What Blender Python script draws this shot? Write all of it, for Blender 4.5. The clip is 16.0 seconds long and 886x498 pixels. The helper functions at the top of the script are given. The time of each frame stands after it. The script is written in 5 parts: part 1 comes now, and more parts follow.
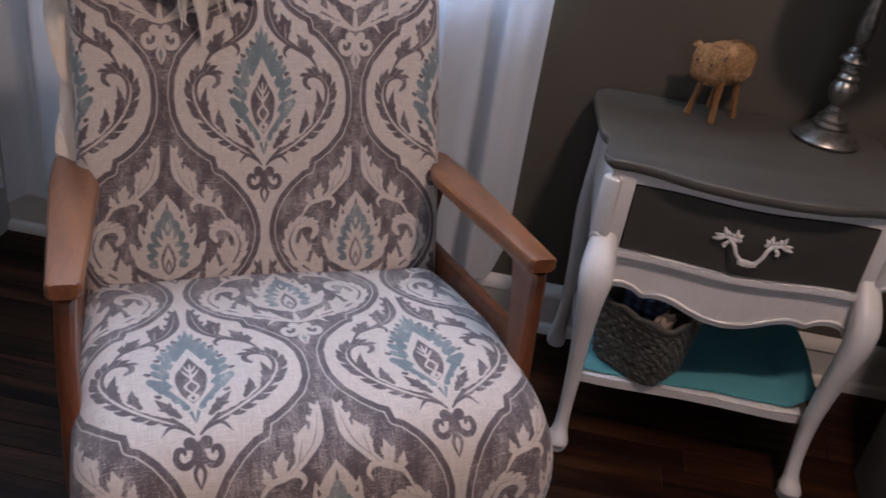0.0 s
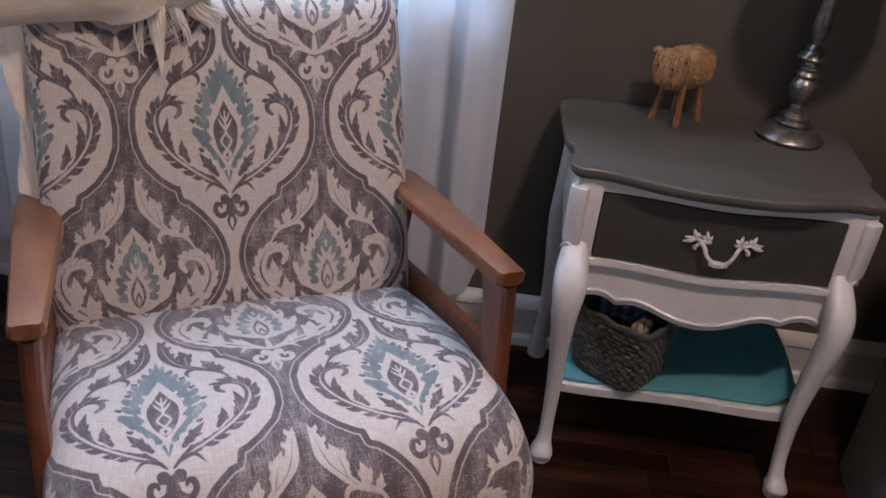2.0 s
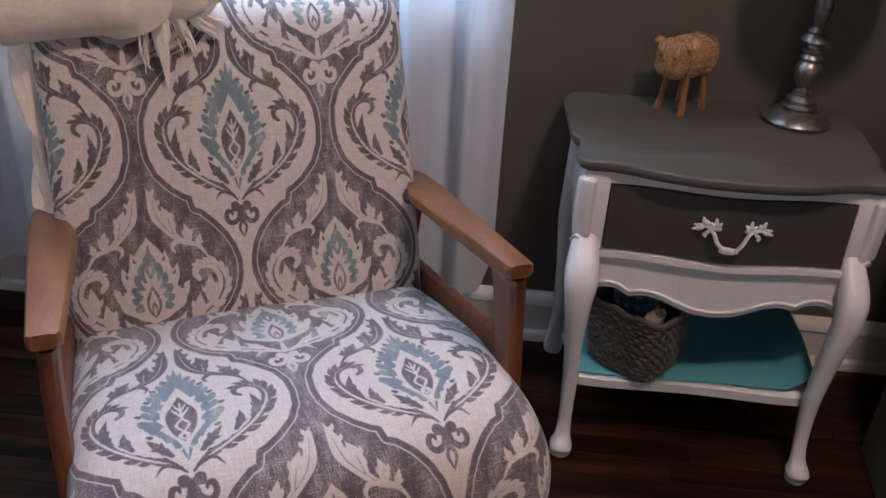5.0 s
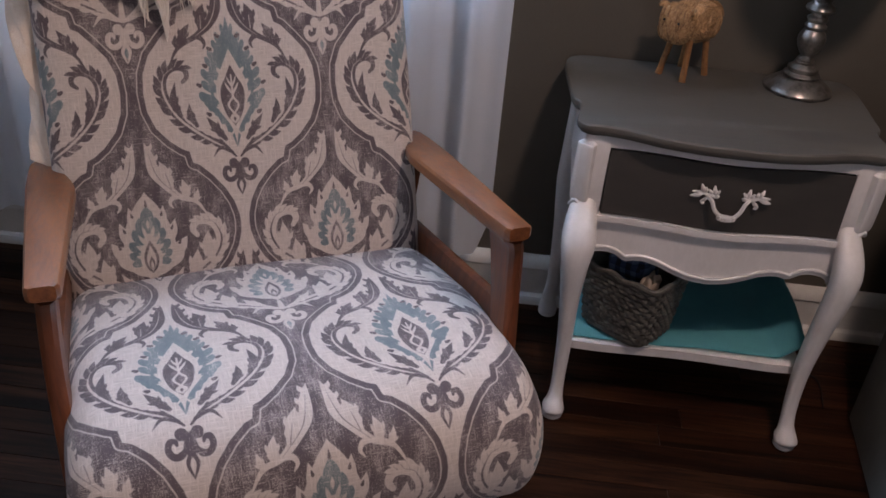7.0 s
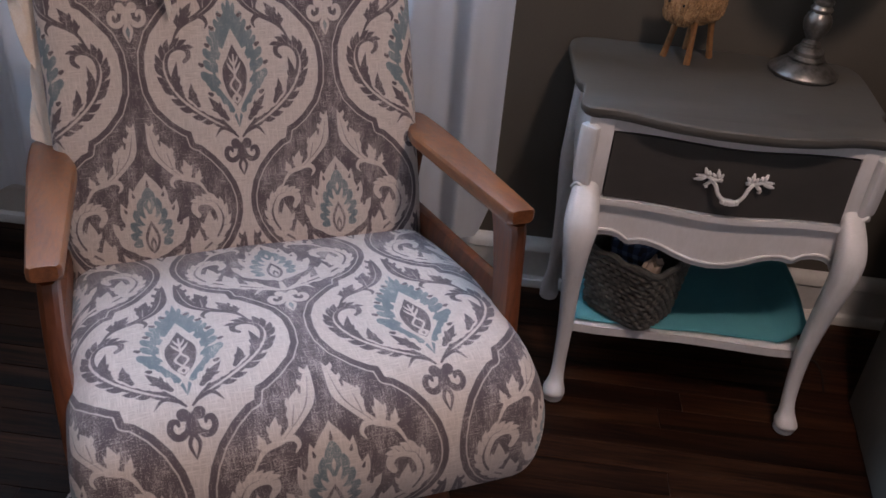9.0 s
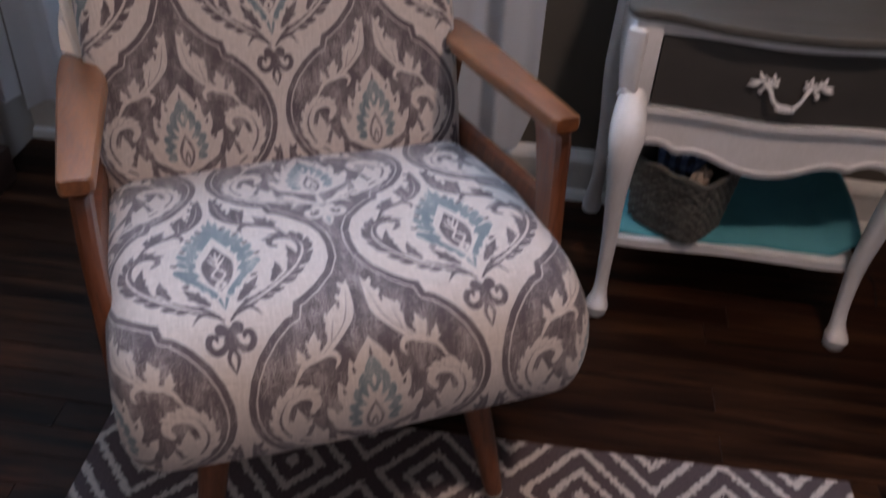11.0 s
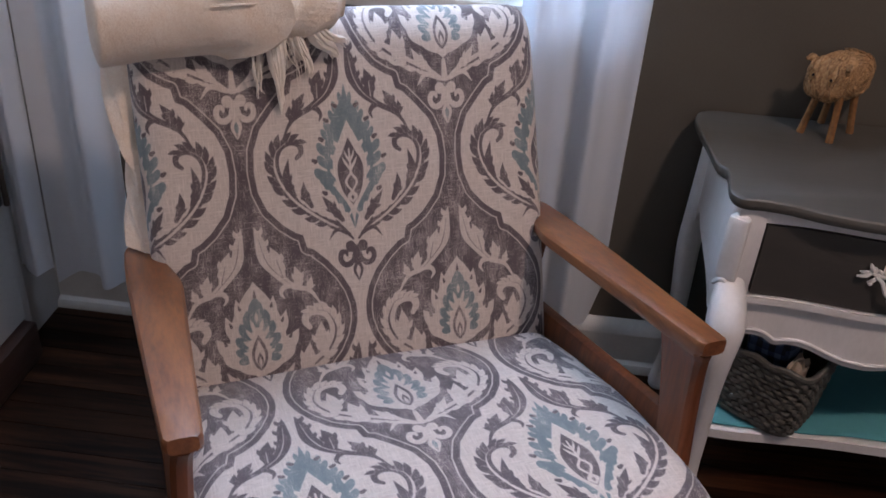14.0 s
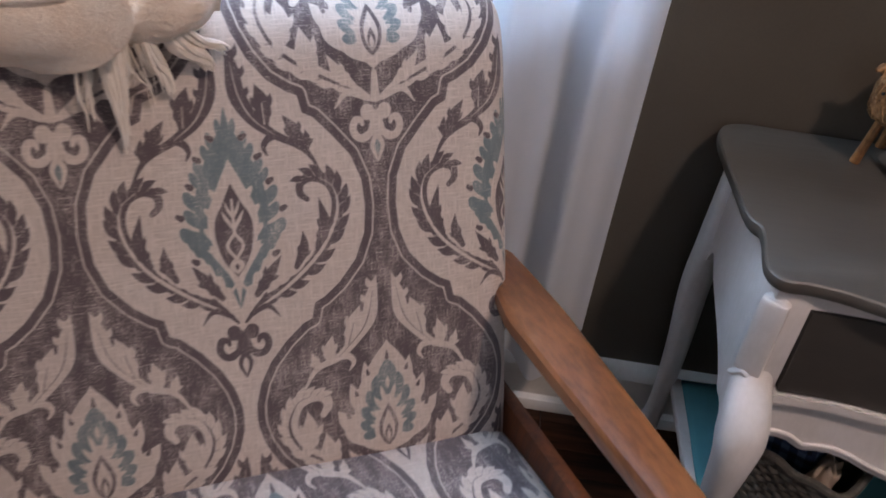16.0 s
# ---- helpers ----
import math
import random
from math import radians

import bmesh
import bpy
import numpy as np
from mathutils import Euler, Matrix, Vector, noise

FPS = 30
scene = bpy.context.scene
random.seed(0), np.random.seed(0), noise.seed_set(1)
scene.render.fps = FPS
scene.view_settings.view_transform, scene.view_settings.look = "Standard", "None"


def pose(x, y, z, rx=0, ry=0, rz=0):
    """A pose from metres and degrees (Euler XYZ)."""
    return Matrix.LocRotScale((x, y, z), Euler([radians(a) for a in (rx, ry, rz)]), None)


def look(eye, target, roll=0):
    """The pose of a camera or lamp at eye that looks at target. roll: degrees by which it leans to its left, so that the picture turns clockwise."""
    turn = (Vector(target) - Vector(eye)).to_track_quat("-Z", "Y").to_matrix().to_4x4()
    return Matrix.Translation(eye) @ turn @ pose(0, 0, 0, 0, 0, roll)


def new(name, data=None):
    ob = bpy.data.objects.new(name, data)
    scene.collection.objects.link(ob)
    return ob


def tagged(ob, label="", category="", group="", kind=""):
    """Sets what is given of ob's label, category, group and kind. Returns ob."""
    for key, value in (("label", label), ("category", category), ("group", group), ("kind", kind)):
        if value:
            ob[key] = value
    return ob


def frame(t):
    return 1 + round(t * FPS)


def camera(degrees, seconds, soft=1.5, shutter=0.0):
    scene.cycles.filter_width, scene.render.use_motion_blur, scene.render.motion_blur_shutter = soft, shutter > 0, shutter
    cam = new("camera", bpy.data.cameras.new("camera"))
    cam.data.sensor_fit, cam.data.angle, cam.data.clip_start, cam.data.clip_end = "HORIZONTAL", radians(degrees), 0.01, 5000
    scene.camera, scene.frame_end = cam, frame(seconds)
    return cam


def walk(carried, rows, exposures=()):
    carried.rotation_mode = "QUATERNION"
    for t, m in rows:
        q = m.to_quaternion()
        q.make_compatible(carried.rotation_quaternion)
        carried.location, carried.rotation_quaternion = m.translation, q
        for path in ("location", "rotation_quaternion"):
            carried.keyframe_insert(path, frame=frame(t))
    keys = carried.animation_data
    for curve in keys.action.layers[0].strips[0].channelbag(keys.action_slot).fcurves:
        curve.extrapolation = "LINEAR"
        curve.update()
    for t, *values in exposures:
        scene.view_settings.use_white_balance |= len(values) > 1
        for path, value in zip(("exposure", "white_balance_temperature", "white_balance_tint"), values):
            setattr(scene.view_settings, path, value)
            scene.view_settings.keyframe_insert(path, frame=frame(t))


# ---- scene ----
cam = camera(52.7, 16.0, soft=1.6, shutter=0.6)
METRES, EYE, TILT, LEAN, TURN = 0.85, 1.2, -31.0, -8.0, 7.8
ROWS = [
    (0.0, 0.0, 0.0, 0.0, 0.0, 0.0, -0.0),
    (0.5, 0.0077, 0.0011, 0.003, -2.07, 0.01, 0.46),
    (1.0, 0.0124, 0.0029, 0.0023, -2.8, -0.48, 1.25),
    (1.5, 0.0207, -0.0007, 0.0015, -1.46, 0.22, 2.06),
    (2.0, 0.0278, 0.0024, 0.0006, -0.91, 1.03, 3.16),
    (2.5, 0.0291, 0.0015, 0.0032, -0.86, 1.72, 4.0),
    (3.0, 0.0276, -0.0018, 0.0041, -0.9, 2.26, 4.2),
    (5.5, 0.0418, -0.0092, -0.0142, 0.39, 0.67, 5.66),
    (6.0, 0.0373, -0.0085, -0.0104, 0.04, -0.23, 4.49),
    (6.5, 0.0378, -0.0097, -0.0141, 0.01, -0.68, 4.54),
    (7.0, 0.0352, -0.0113, -0.0145, -0.08, -1.06, 4.3),
    (7.5, 0.035, -0.0069, -0.0134, -0.22, -1.6, 4.43),
    (8.0, 0.0314, -0.0084, -0.0134, -0.18, -2.01, 4.04),
    (10.5, 0.0333, 0.0129, -0.0158, 0.67, -2.35, 4.16),
    (11.0, 0.0272, 0.0383, -0.0233, 2.39, -7.38, 4.48),
    (11.5, 0.0218, 0.0522, -0.0322, 2.89, -11.72, 5.1),
    (12.0, 0.0153, 0.0544, -0.0345, 2.74, -12.82, 5.15),
    (12.5, 0.0066, 0.0601, -0.0113, 2.9, -11.59, 4.73),
    (13.0, -0.0273, 0.0956, 0.0348, 3.62, -7.71, 4.01),
    (13.5, -0.0977, 0.1483, 0.0973, 3.11, -3.3, 3.72),
    (14.0, -0.1769, 0.1807, 0.1392, 0.66, -0.31, 4.56),
    (14.5, -0.2049, 0.2077, 0.1617, -0.85, -0.46, 4.99),
    (15.0, -0.1924, 0.2962, 0.2053, -1.12, -3.4, 4.45),
    (15.5, -0.1224, 0.4772, 0.2937, -0.21, -4.68, 3.84),
    (16.0, -0.0987, 0.6367, 0.3685, -0.47, -6.82, 2.23),
]
walk(cam, [(t, pose(0, 0, EYE, TILT, LEAN, TURN) @ pose(METRES * x, METRES * y, METRES * z, 90 + pitch, roll, yaw)) for t, x, y, z, yaw, pitch, roll in ROWS],
     exposures=[(0.0, -0.17, 6620, 23), (1.0, -0.15, 6620, 23), (3.0, -0.02, 6620, 23), (5.5, -0.10, 6620, 23), (8.0, -0.20, 6620, 23), (11.0, -0.22, 6620, 23), (12.0, 0.01, 6620, 23), (12.6, 0.0, 6620, 23), (13.5, -0.28, 6620, 23), (14.5, -0.06, 6550, 22), (15.3, -0.15, 6750, 22), (16.0, -0.12, 6800, 22)])

# ---- light ----
world = bpy.data.worlds.new("sky")
scene.world = world
world.use_nodes = True
_sky = world.node_tree.nodes.new("ShaderNodeTexSky")
_sky.sky_type, _sky.sun_disc = "NISHITA", False
_sky.sun_elevation, _sky.sun_rotation = radians(35), radians(150)
world.node_tree.links.new(_sky.outputs[0], world.node_tree.nodes["Background"].inputs[0])
world.node_tree.nodes["Background"].inputs[1].default_value = 0.075


def area(name, m, sx, sy, watts, colour):
    lamp = bpy.data.lights.new(name, "AREA")
    lamp.shape, lamp.size, lamp.size_y, lamp.energy, lamp.color = "RECTANGLE", sx, sy, watts, colour
    ob = new(name, lamp)
    ob.matrix_world = m
    return ob


# daylight in the window behind the chair
area("window_daylight", look((-0.515, 1.768, 1.37), (-0.42, 0.6, 0.88)), 0.94, 0.98, 49, (0.49, 0.735, 1.0))
# soft frontal fill added from the unseen south side, no known source there
area("room_fill", look((0.5, -1.92, 1.6), (0.1, 1.2, 0.5)), 1.5, 1.2, 3.0, (1.0, 0.95, 0.92))
# bulb glow of the flush ceiling lamp
area("ceiling_bulb", look((0.60, 0.44, 2.33), (0.55, 0.50, 0)), 0.18, 0.18, 21, (1.0, 0.82, 0.69))


# ---- materials ----
def mat(name, rough=0.6, metal=0.0):
    m = bpy.data.materials.new(name)
    m.use_nodes = True
    b = m.node_tree.nodes["Principled BSDF"]
    b.inputs["Roughness"].default_value, b.inputs["Metallic"].default_value = rough, metal
    return m, m.node_tree.nodes, m.node_tree.links, b


def node(nodes, kind, **values):
    n = nodes.new("ShaderNode" + kind)
    for key, value in values.items():
        n.inputs[key.replace("_", " ")].default_value = value
    return n


def noise_of(nodes, links, scale, detail=4, stretch=None, coords="Object", rough=0.6):
    """A noise in metres, stretched by a factor along each axis."""
    tc = nodes.new("ShaderNodeTexCoord")
    mp = nodes.new("ShaderNodeMapping")
    mp.inputs["Scale"].default_value = stretch or (1, 1, 1)
    links.new(tc.outputs[coords], mp.inputs[0])
    n = node(nodes, "TexNoise", Scale=scale, Detail=detail, Roughness=rough)
    links.new(mp.outputs[0], n.inputs["Vector"])
    return n.outputs["Fac"]


def ramp(nodes, links, fac, stops):
    r = nodes.new("ShaderNodeValToRGB")
    while len(r.color_ramp.elements) < len(stops):
        r.color_ramp.elements.new(0.5)
    for e, (p, c) in zip(r.color_ramp.elements, stops):
        e.position, e.color = p, (*c, 1) if len(c) == 3 else c
    links.new(fac, r.inputs[0])
    return r.outputs[0]


def mix(nodes, links, fac, a, b, blend="MIX"):
    m = nodes.new("ShaderNodeMix")
    m.data_type, m.blend_type = "RGBA", blend
    for sock, value in ((m.inputs[0], fac), (m.inputs[6], a), (m.inputs[7], b)):
        if isinstance(value, (int, float)):
            sock.default_value = value
        elif isinstance(value, tuple):
            sock.default_value = (*value, 1)
        else:
            links.new(value, sock)
    return m.outputs[2]


def calc(nodes, links, op, a, b=0.0, c=None):
    m = nodes.new("ShaderNodeMath")
    m.operation = op
    for sock, value in zip(m.inputs, (a, b) if c is None else (a, b, c)):
        if isinstance(value, (int, float)):
            sock.default_value = value
        else:
            links.new(value, sock)
    return m.outputs[0]


def bump(nodes, links, b, height, strength=0.3, distance=0.002):
    n = node(nodes, "Bump", Strength=strength, Distance=distance)
    links.new(height, n.inputs["Height"])
    links.new(n.outputs[0], b.inputs["Normal"])


def painted(name, colour, dirt, rough=0.5, scale=9.0, fine=160.0, strength=0.12, stretch=None):
    """Brushed paint: two scales of variation and a faint brush relief."""
    m, n, l, b = mat(name, rough)
    big = noise_of(n, l, scale, 5)
    col = ramp(n, l, big, [(0.32, dirt), (0.62, colour)])
    small = noise_of(n, l, fine, 3, stretch)
    col = mix(n, l, 0.10, col, ramp(n, l, small, [(0.3, tuple(c * 0.6 for c in colour)), (0.7, tuple(min(1, c * 1.2) for c in colour))]))
    l.new(col, b.inputs["Base Color"])
    l.new(calc(n, l, "MULTIPLY_ADD", big, 0.25, rough - 0.12), b.inputs["Roughness"])
    bump(n, l, b, small, strength, 0.001)
    return m


def wood(name, dark, light, rough=0.35, along=(1, 1, 1), scale=30.0, coat=0.0, island=False):
    m, n, l, b = mat(name, rough)
    tc = n.new("ShaderNodeTexCoord")
    vec = tc.outputs["Object"]
    if island:
        info = n.new("ShaderNodeObjectInfo")
        add = n.new("ShaderNodeVectorMath")
        add.operation = "MULTIPLY_ADD"
        comb = n.new("ShaderNodeCombineXYZ")
        for i in range(3):
            l.new(calc(n, l, "MULTIPLY", info.outputs["Random"], 17.0 + 5 * i), comb.inputs[i])
        add.inputs[1].default_value = (1, 1, 1)
        l.new(vec, add.inputs[0])
        l.new(comb.outputs[0], add.inputs[2])
        vec = add.outputs[0]
    mp = n.new("ShaderNodeMapping")
    mp.inputs["Scale"].default_value = along
    l.new(vec, mp.inputs[0])
    g = node(n, "TexNoise", Scale=scale, Detail=6, Roughness=0.65, Distortion=1.4 if island else 0.6)
    l.new(mp.outputs[0], g.inputs["Vector"])
    f = node(n, "TexNoise", Scale=scale * 6, Detail=3, Roughness=0.7)
    l.new(mp.outputs[0], f.inputs["Vector"])
    col = ramp(n, l, g.outputs["Fac"], [(0.38, dark), (0.60, light)])
    col = mix(n, l, 0.35, col, ramp(n, l, f.outputs["Fac"], [(0.35, tuple(c * 0.45 for c in dark)), (0.6, light)]))
    if island:
        # dark heartwood streaks
        dark_streak = node(n, "TexNoise", Scale=scale * 0.42, Detail=3, Roughness=0.55, Distortion=1.6)
        l.new(mp.outputs[0], dark_streak.inputs["Vector"])
        col = mix(n, l, 0.85, col, ramp(n, l, dark_streak.outputs["Fac"], [(0.36, (0.16, 0.14, 0.13)), (0.47, (0.75, 0.73, 0.72)), (0.62, (1.25, 1.2, 1.15))]), "MULTIPLY")
        hsv = n.new("ShaderNodeHueSaturation")
        l.new(calc(n, l, "MULTIPLY_ADD", info.outputs["Random"], 0.72, 0.66), hsv.inputs["Value"])
        l.new(col, hsv.inputs["Color"])
        col = hsv.outputs[0]
    l.new(col, b.inputs["Base Color"])
    l.new(calc(n, l, "MULTIPLY_ADD", f.outputs["Fac"], 0.25, rough - 0.1), b.inputs["Roughness"])
    b.inputs["Coat Weight"].default_value = coat
    b.inputs["Coat Roughness"].default_value = 0.2
    bump(n, l, b, f.outputs["Fac"], 0.12, 0.0006)
    return m


M_wall = painted("charcoal_wall_paint", (0.104, 0.089, 0.070), (0.089, 0.076, 0.060), 0.62, 3.0, 220, 0.25)
M_white_wall = painted("off_white_wall_paint", (0.42, 0.39, 0.36), (0.36, 0.33, 0.31), 0.7, 3.0, 220, 0.2)
M_trim = painted("white_trim_paint", (0.72, 0.69, 0.64), (0.60, 0.57, 0.52), 0.42, 7.0, 120, 0.1)
M_door = painted("aged_door_paint", (0.47, 0.43, 0.40), (0.40, 0.365, 0.34), 0.5, 5.0, 120, 0.1)
M_white = painted("white_furniture_paint", (0.78, 0.75, 0.74), (0.70, 0.67, 0.64), 0.38, 12.0, 150, 0.04, (1, 1, 0.4))
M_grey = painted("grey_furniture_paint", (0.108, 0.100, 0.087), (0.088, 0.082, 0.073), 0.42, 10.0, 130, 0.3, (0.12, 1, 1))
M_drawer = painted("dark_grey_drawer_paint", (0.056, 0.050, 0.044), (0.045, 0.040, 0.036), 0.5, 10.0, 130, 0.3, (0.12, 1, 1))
M_ceiling = painted("ceiling_paint", (0.55, 0.53, 0.50), (0.50, 0.48, 0.45), 0.8, 2.0, 90, 0.2)
M_chair_wood = wood("honey_stained_wood", (0.140, 0.043, 0.0135), (0.275, 0.098, 0.033), 0.34, (1, 0.10, 1), 28, 0.25)
# reddish wood, its colour darkened for the shade on posts and rails
M_leg_wood = wood("shaded_reddish_leg_wood", (0.105, 0.030, 0.0105), (0.215, 0.066, 0.023), 0.42, (1, 1, 0.10), 28, 0.1)
M_plank = wood("dark_walnut_floorboard", (0.0078, 0.0031, 0.0020), (0.050, 0.0192, 0.0088), 0.42, (0.07, 1, 1), 30, 0.0, True)
M_plank.node_tree.nodes["Principled BSDF"].inputs["Specular IOR Level"].default_value = 0.15
M_dark_wood = wood("dark_stained_threshold_wood", (0.02, 0.008, 0.005), (0.055, 0.022, 0.014), 0.45, (1, 0.08, 1), 24)
M_gap = painted("floor_gap", (0.012, 0.008, 0.006), (0.008, 0.006, 0.005), 0.9)
M_turquoise = painted("turquoise_felt", (0.085, 0.33, 0.37), (0.07, 0.28, 0.32), 0.85, 9, 400, 0.3)
M_hinge = painted("bronze_hinge", (0.05, 0.035, 0.025), (0.03, 0.02, 0.015), 0.45)
M_glide = painted("pale_metal_glide", (0.55, 0.55, 0.53), (0.4, 0.4, 0.38), 0.35)
M_panel = painted("greige_panel_paint", (0.20, 0.195, 0.17), (0.16, 0.155, 0.135), 0.75, 12, 60, 0.4)
M_shade = painted("black_lampshade_cloth", (0.012, 0.012, 0.012), (0.008, 0.008, 0.008), 0.9, 8, 300, 0.3)


def metal_paint():
    m, n, l, b = mat("brushed_pewter", 0.3, 0.85)
    g = noise_of(n, l, 45, 5)
    l.new(ramp(n, l, g, [(0.3, (0.085, 0.079, 0.072)), (0.6, (0.33, 0.31, 0.285))]), b.inputs["Base Color"])
    l.new(calc(n, l, "MULTIPLY_ADD", g, 0.3, 0.18), b.inputs["Roughness"])
    bump(n, l, b, noise_of(n, l, 300, 2), 0.08, 0.0005)
    return m


M_pewter = metal_paint()


def curtain_cloth():
    m, n, l, b = mat("white_curtain_cotton", 0.85)
    weave = noise_of(n, l, 500, 2, (1, 1, 0.2))
    l.new(ramp(n, l, noise_of(n, l, 6, 3), [(0.3, (0.86, 0.87, 0.89)), (0.7, (0.93, 0.93, 0.94))]), b.inputs["Base Color"])
    bump(n, l, b, weave, 0.2, 0.0008)
    tr = n.new("ShaderNodeBsdfTranslucent")
    tr.inputs[0].default_value = (0.88, 0.92, 0.97, 1)
    sh = n.new("ShaderNodeMixShader")
    sh.inputs[0].default_value = 0.50
    l.new(b.outputs[0], sh.inputs[1])
    l.new(tr.outputs[0], sh.inputs[2])
    l.new(sh.outputs[0], n["Material Output"].inputs[0])
    return m


M_curtain = curtain_cloth()


def wool():
    m, n, l, b = mat("cream_knit_wool", 0.95)
    big = noise_of(n, l, 30, 4)
    fine = noise_of(n, l, 420, 4)
    col = ramp(n, l, big, [(0.3, (0.90, 0.72, 0.57)), (0.7, (0.96, 0.85, 0.74))])
    col = mix(n, l, 0.3, col, ramp(n, l, fine, [(0.3, (0.66, 0.50, 0.39)), (0.7, (0.95, 0.86, 0.76))]))
    l.new(col, b.inputs["Base Color"])
    b.inputs["Sheen Weight"].default_value = 0.4
    bump(n, l, b, calc(n, l, "ADD", fine, calc(n, l, "MULTIPLY", noise_of(n, l, 110, 4), 1.6)), 0.5, 0.004)
    return m


M_wool = wool()
M_fringe = painted("undyed_wool_fringe", (0.88, 0.81, 0.74), (0.78, 0.69, 0.60), 0.95, 60, 500, 0.4)


def wicker(name, dark, light, scale=160):
    m, n, l, b = mat(name, 0.7)
    g = noise_of(n, l, scale, 4)
    i = n.new("ShaderNodeNewGeometry")
    col = ramp(n, l, g, [(0.3, dark), (0.7, light)])
    hsv = n.new("ShaderNodeHueSaturation")
    l.new(calc(n, l, "MULTIPLY_ADD", i.outputs["Random Per Island"], 0.7, 0.65), hsv.inputs["Value"])
    l.new(col, hsv.inputs["Color"])
    l.new(hsv.outputs[0], b.inputs["Base Color"])
    bump(n, l, b, g, 0.3, 0.001)
    return m


M_basket = wicker("grey_seagrass", (0.060, 0.056, 0.048), (0.13, 0.122, 0.105))
M_straw = wicker("golden_straw", (0.25, 0.130, 0.058), (0.48, 0.295, 0.145), 220)
M_twig = wicker("orange_brown_twig", (0.20, 0.085, 0.03), (0.36, 0.17, 0.06), 120)
M_eye = painted("black_bead", (0.01, 0.01, 0.01), (0.01, 0.01, 0.01), 0.3)


def plaid():
    m, n, l, b = mat("blue_plaid_flannel", 0.9)
    tc = n.new("ShaderNodeTexCoord")
    sep = n.new("ShaderNodeSeparateXYZ")
    l.new(tc.outputs["Object"], sep.inputs[0])
    def band(sock):
        return calc(n, l, "GREATER_THAN", calc(n, l, "FRACT", calc(n, l, "MULTIPLY", sock, 45.0)), 0.5)
    both = calc(n, l, "ADD", band(sep.outputs[0]), band(sep.outputs[2]))
    l.new(ramp(n, l, calc(n, l, "MULTIPLY", both, 0.5), [(0.0, (0.012, 0.016, 0.03)), (0.5, (0.025, 0.045, 0.10)), (1.0, (0.09, 0.14, 0.24))]), b.inputs["Base Color"])
    bump(n, l, b, noise_of(n, l, 300, 3), 0.4, 0.001)
    return m


M_plaid = plaid()
M_tan_cloth = painted("tan_folded_cloth", (0.42, 0.33, 0.26), (0.34, 0.26, 0.20), 0.9, 20, 300, 0.4)


def glass():
    m, n, l, b = mat("window_glass", 0.02)
    b.inputs["Transmission Weight"].default_value = 1.0
    return m


M_glass = glass()


def rug_material():
    """Taupe pile with cream concentric diamonds, ragged by the pile."""
    m, n, l, b = mat("taupe_and_cream_pile", 0.95)
    tc = n.new("ShaderNodeTexCoord")
    jag = node(n, "TexNoise", Scale=170.0, Detail=5.0)
    l.new(tc.outputs["Object"], jag.inputs["Vector"])
    sep = n.new("ShaderNodeSeparateXYZ")
    l.new(tc.outputs["Object"], sep.inputs[0])
    pair = n.new("ShaderNodeSeparateColor")
    l.new(jag.outputs["Color"], pair.inputs[0])
    px = calc(n, l, "ADD", sep.outputs[0], calc(n, l, "MULTIPLY_ADD", pair.outputs[0], 0.022, -0.011))
    py = calc(n, l, "ADD", sep.outputs[1], calc(n, l, "MULTIPLY_ADD", pair.outputs[1], 0.022, -0.011))
    def cell(sock, period, off):
        # distance from the nearest diamond centre along one axis, in half periods
        f = calc(n, l, "FRACT", calc(n, l, "MULTIPLY_ADD", sock, 1.0 / period, off + 0.5))
        return calc(n, l, "ABSOLUTE", calc(n, l, "MULTIPLY_ADD", f, 2.0, -1.0))
    d1 = calc(n, l, "ADD", cell(px, 0.2295, RUG_OFF[0]), cell(py, 0.247, RUG_OFF[1]))
    d2 = calc(n, l, "ADD", cell(px, 0.2295, RUG_OFF[0] + 0.5), cell(py, 0.247, RUG_OFF[1] + 0.5))
    d = calc(n, l, "MINIMUM", d1, d2)
    def ring(lo, hi):
        return calc(n, l, "MULTIPLY", calc(n, l, "GREATER_THAN", d, lo), calc(n, l, "LESS_THAN", d, hi))
    cream = calc(n, l, "MAXIMUM", calc(n, l, "LESS_THAN", d, 0.12), calc(n, l, "MAXIMUM", ring(0.335, 0.470), ring(0.715, 0.842)))
    pile = noise_of(n, l, 330, 4)
    taupe = ramp(n, l, pile, [(0.3, (0.058, 0.043, 0.047)), (0.7, (0.174, 0.131, 0.138))])
    white = ramp(n, l, pile, [(0.3, (0.50, 0.44, 0.41)), (0.7, (0.84, 0.77, 0.72))])
    l.new(mix(n, l, cream, taupe, white), b.inputs["Base Color"])
    h = calc(n, l, "ADD", calc(n, l, "MULTIPLY", cream, 0.6), pile)
    bump(n, l, b, h, 0.8, 0.004)
    return m


RUG_OFF = (-0.2018 / 0.2295, -0.8997 / 0.247)
M_rug = rug_material()


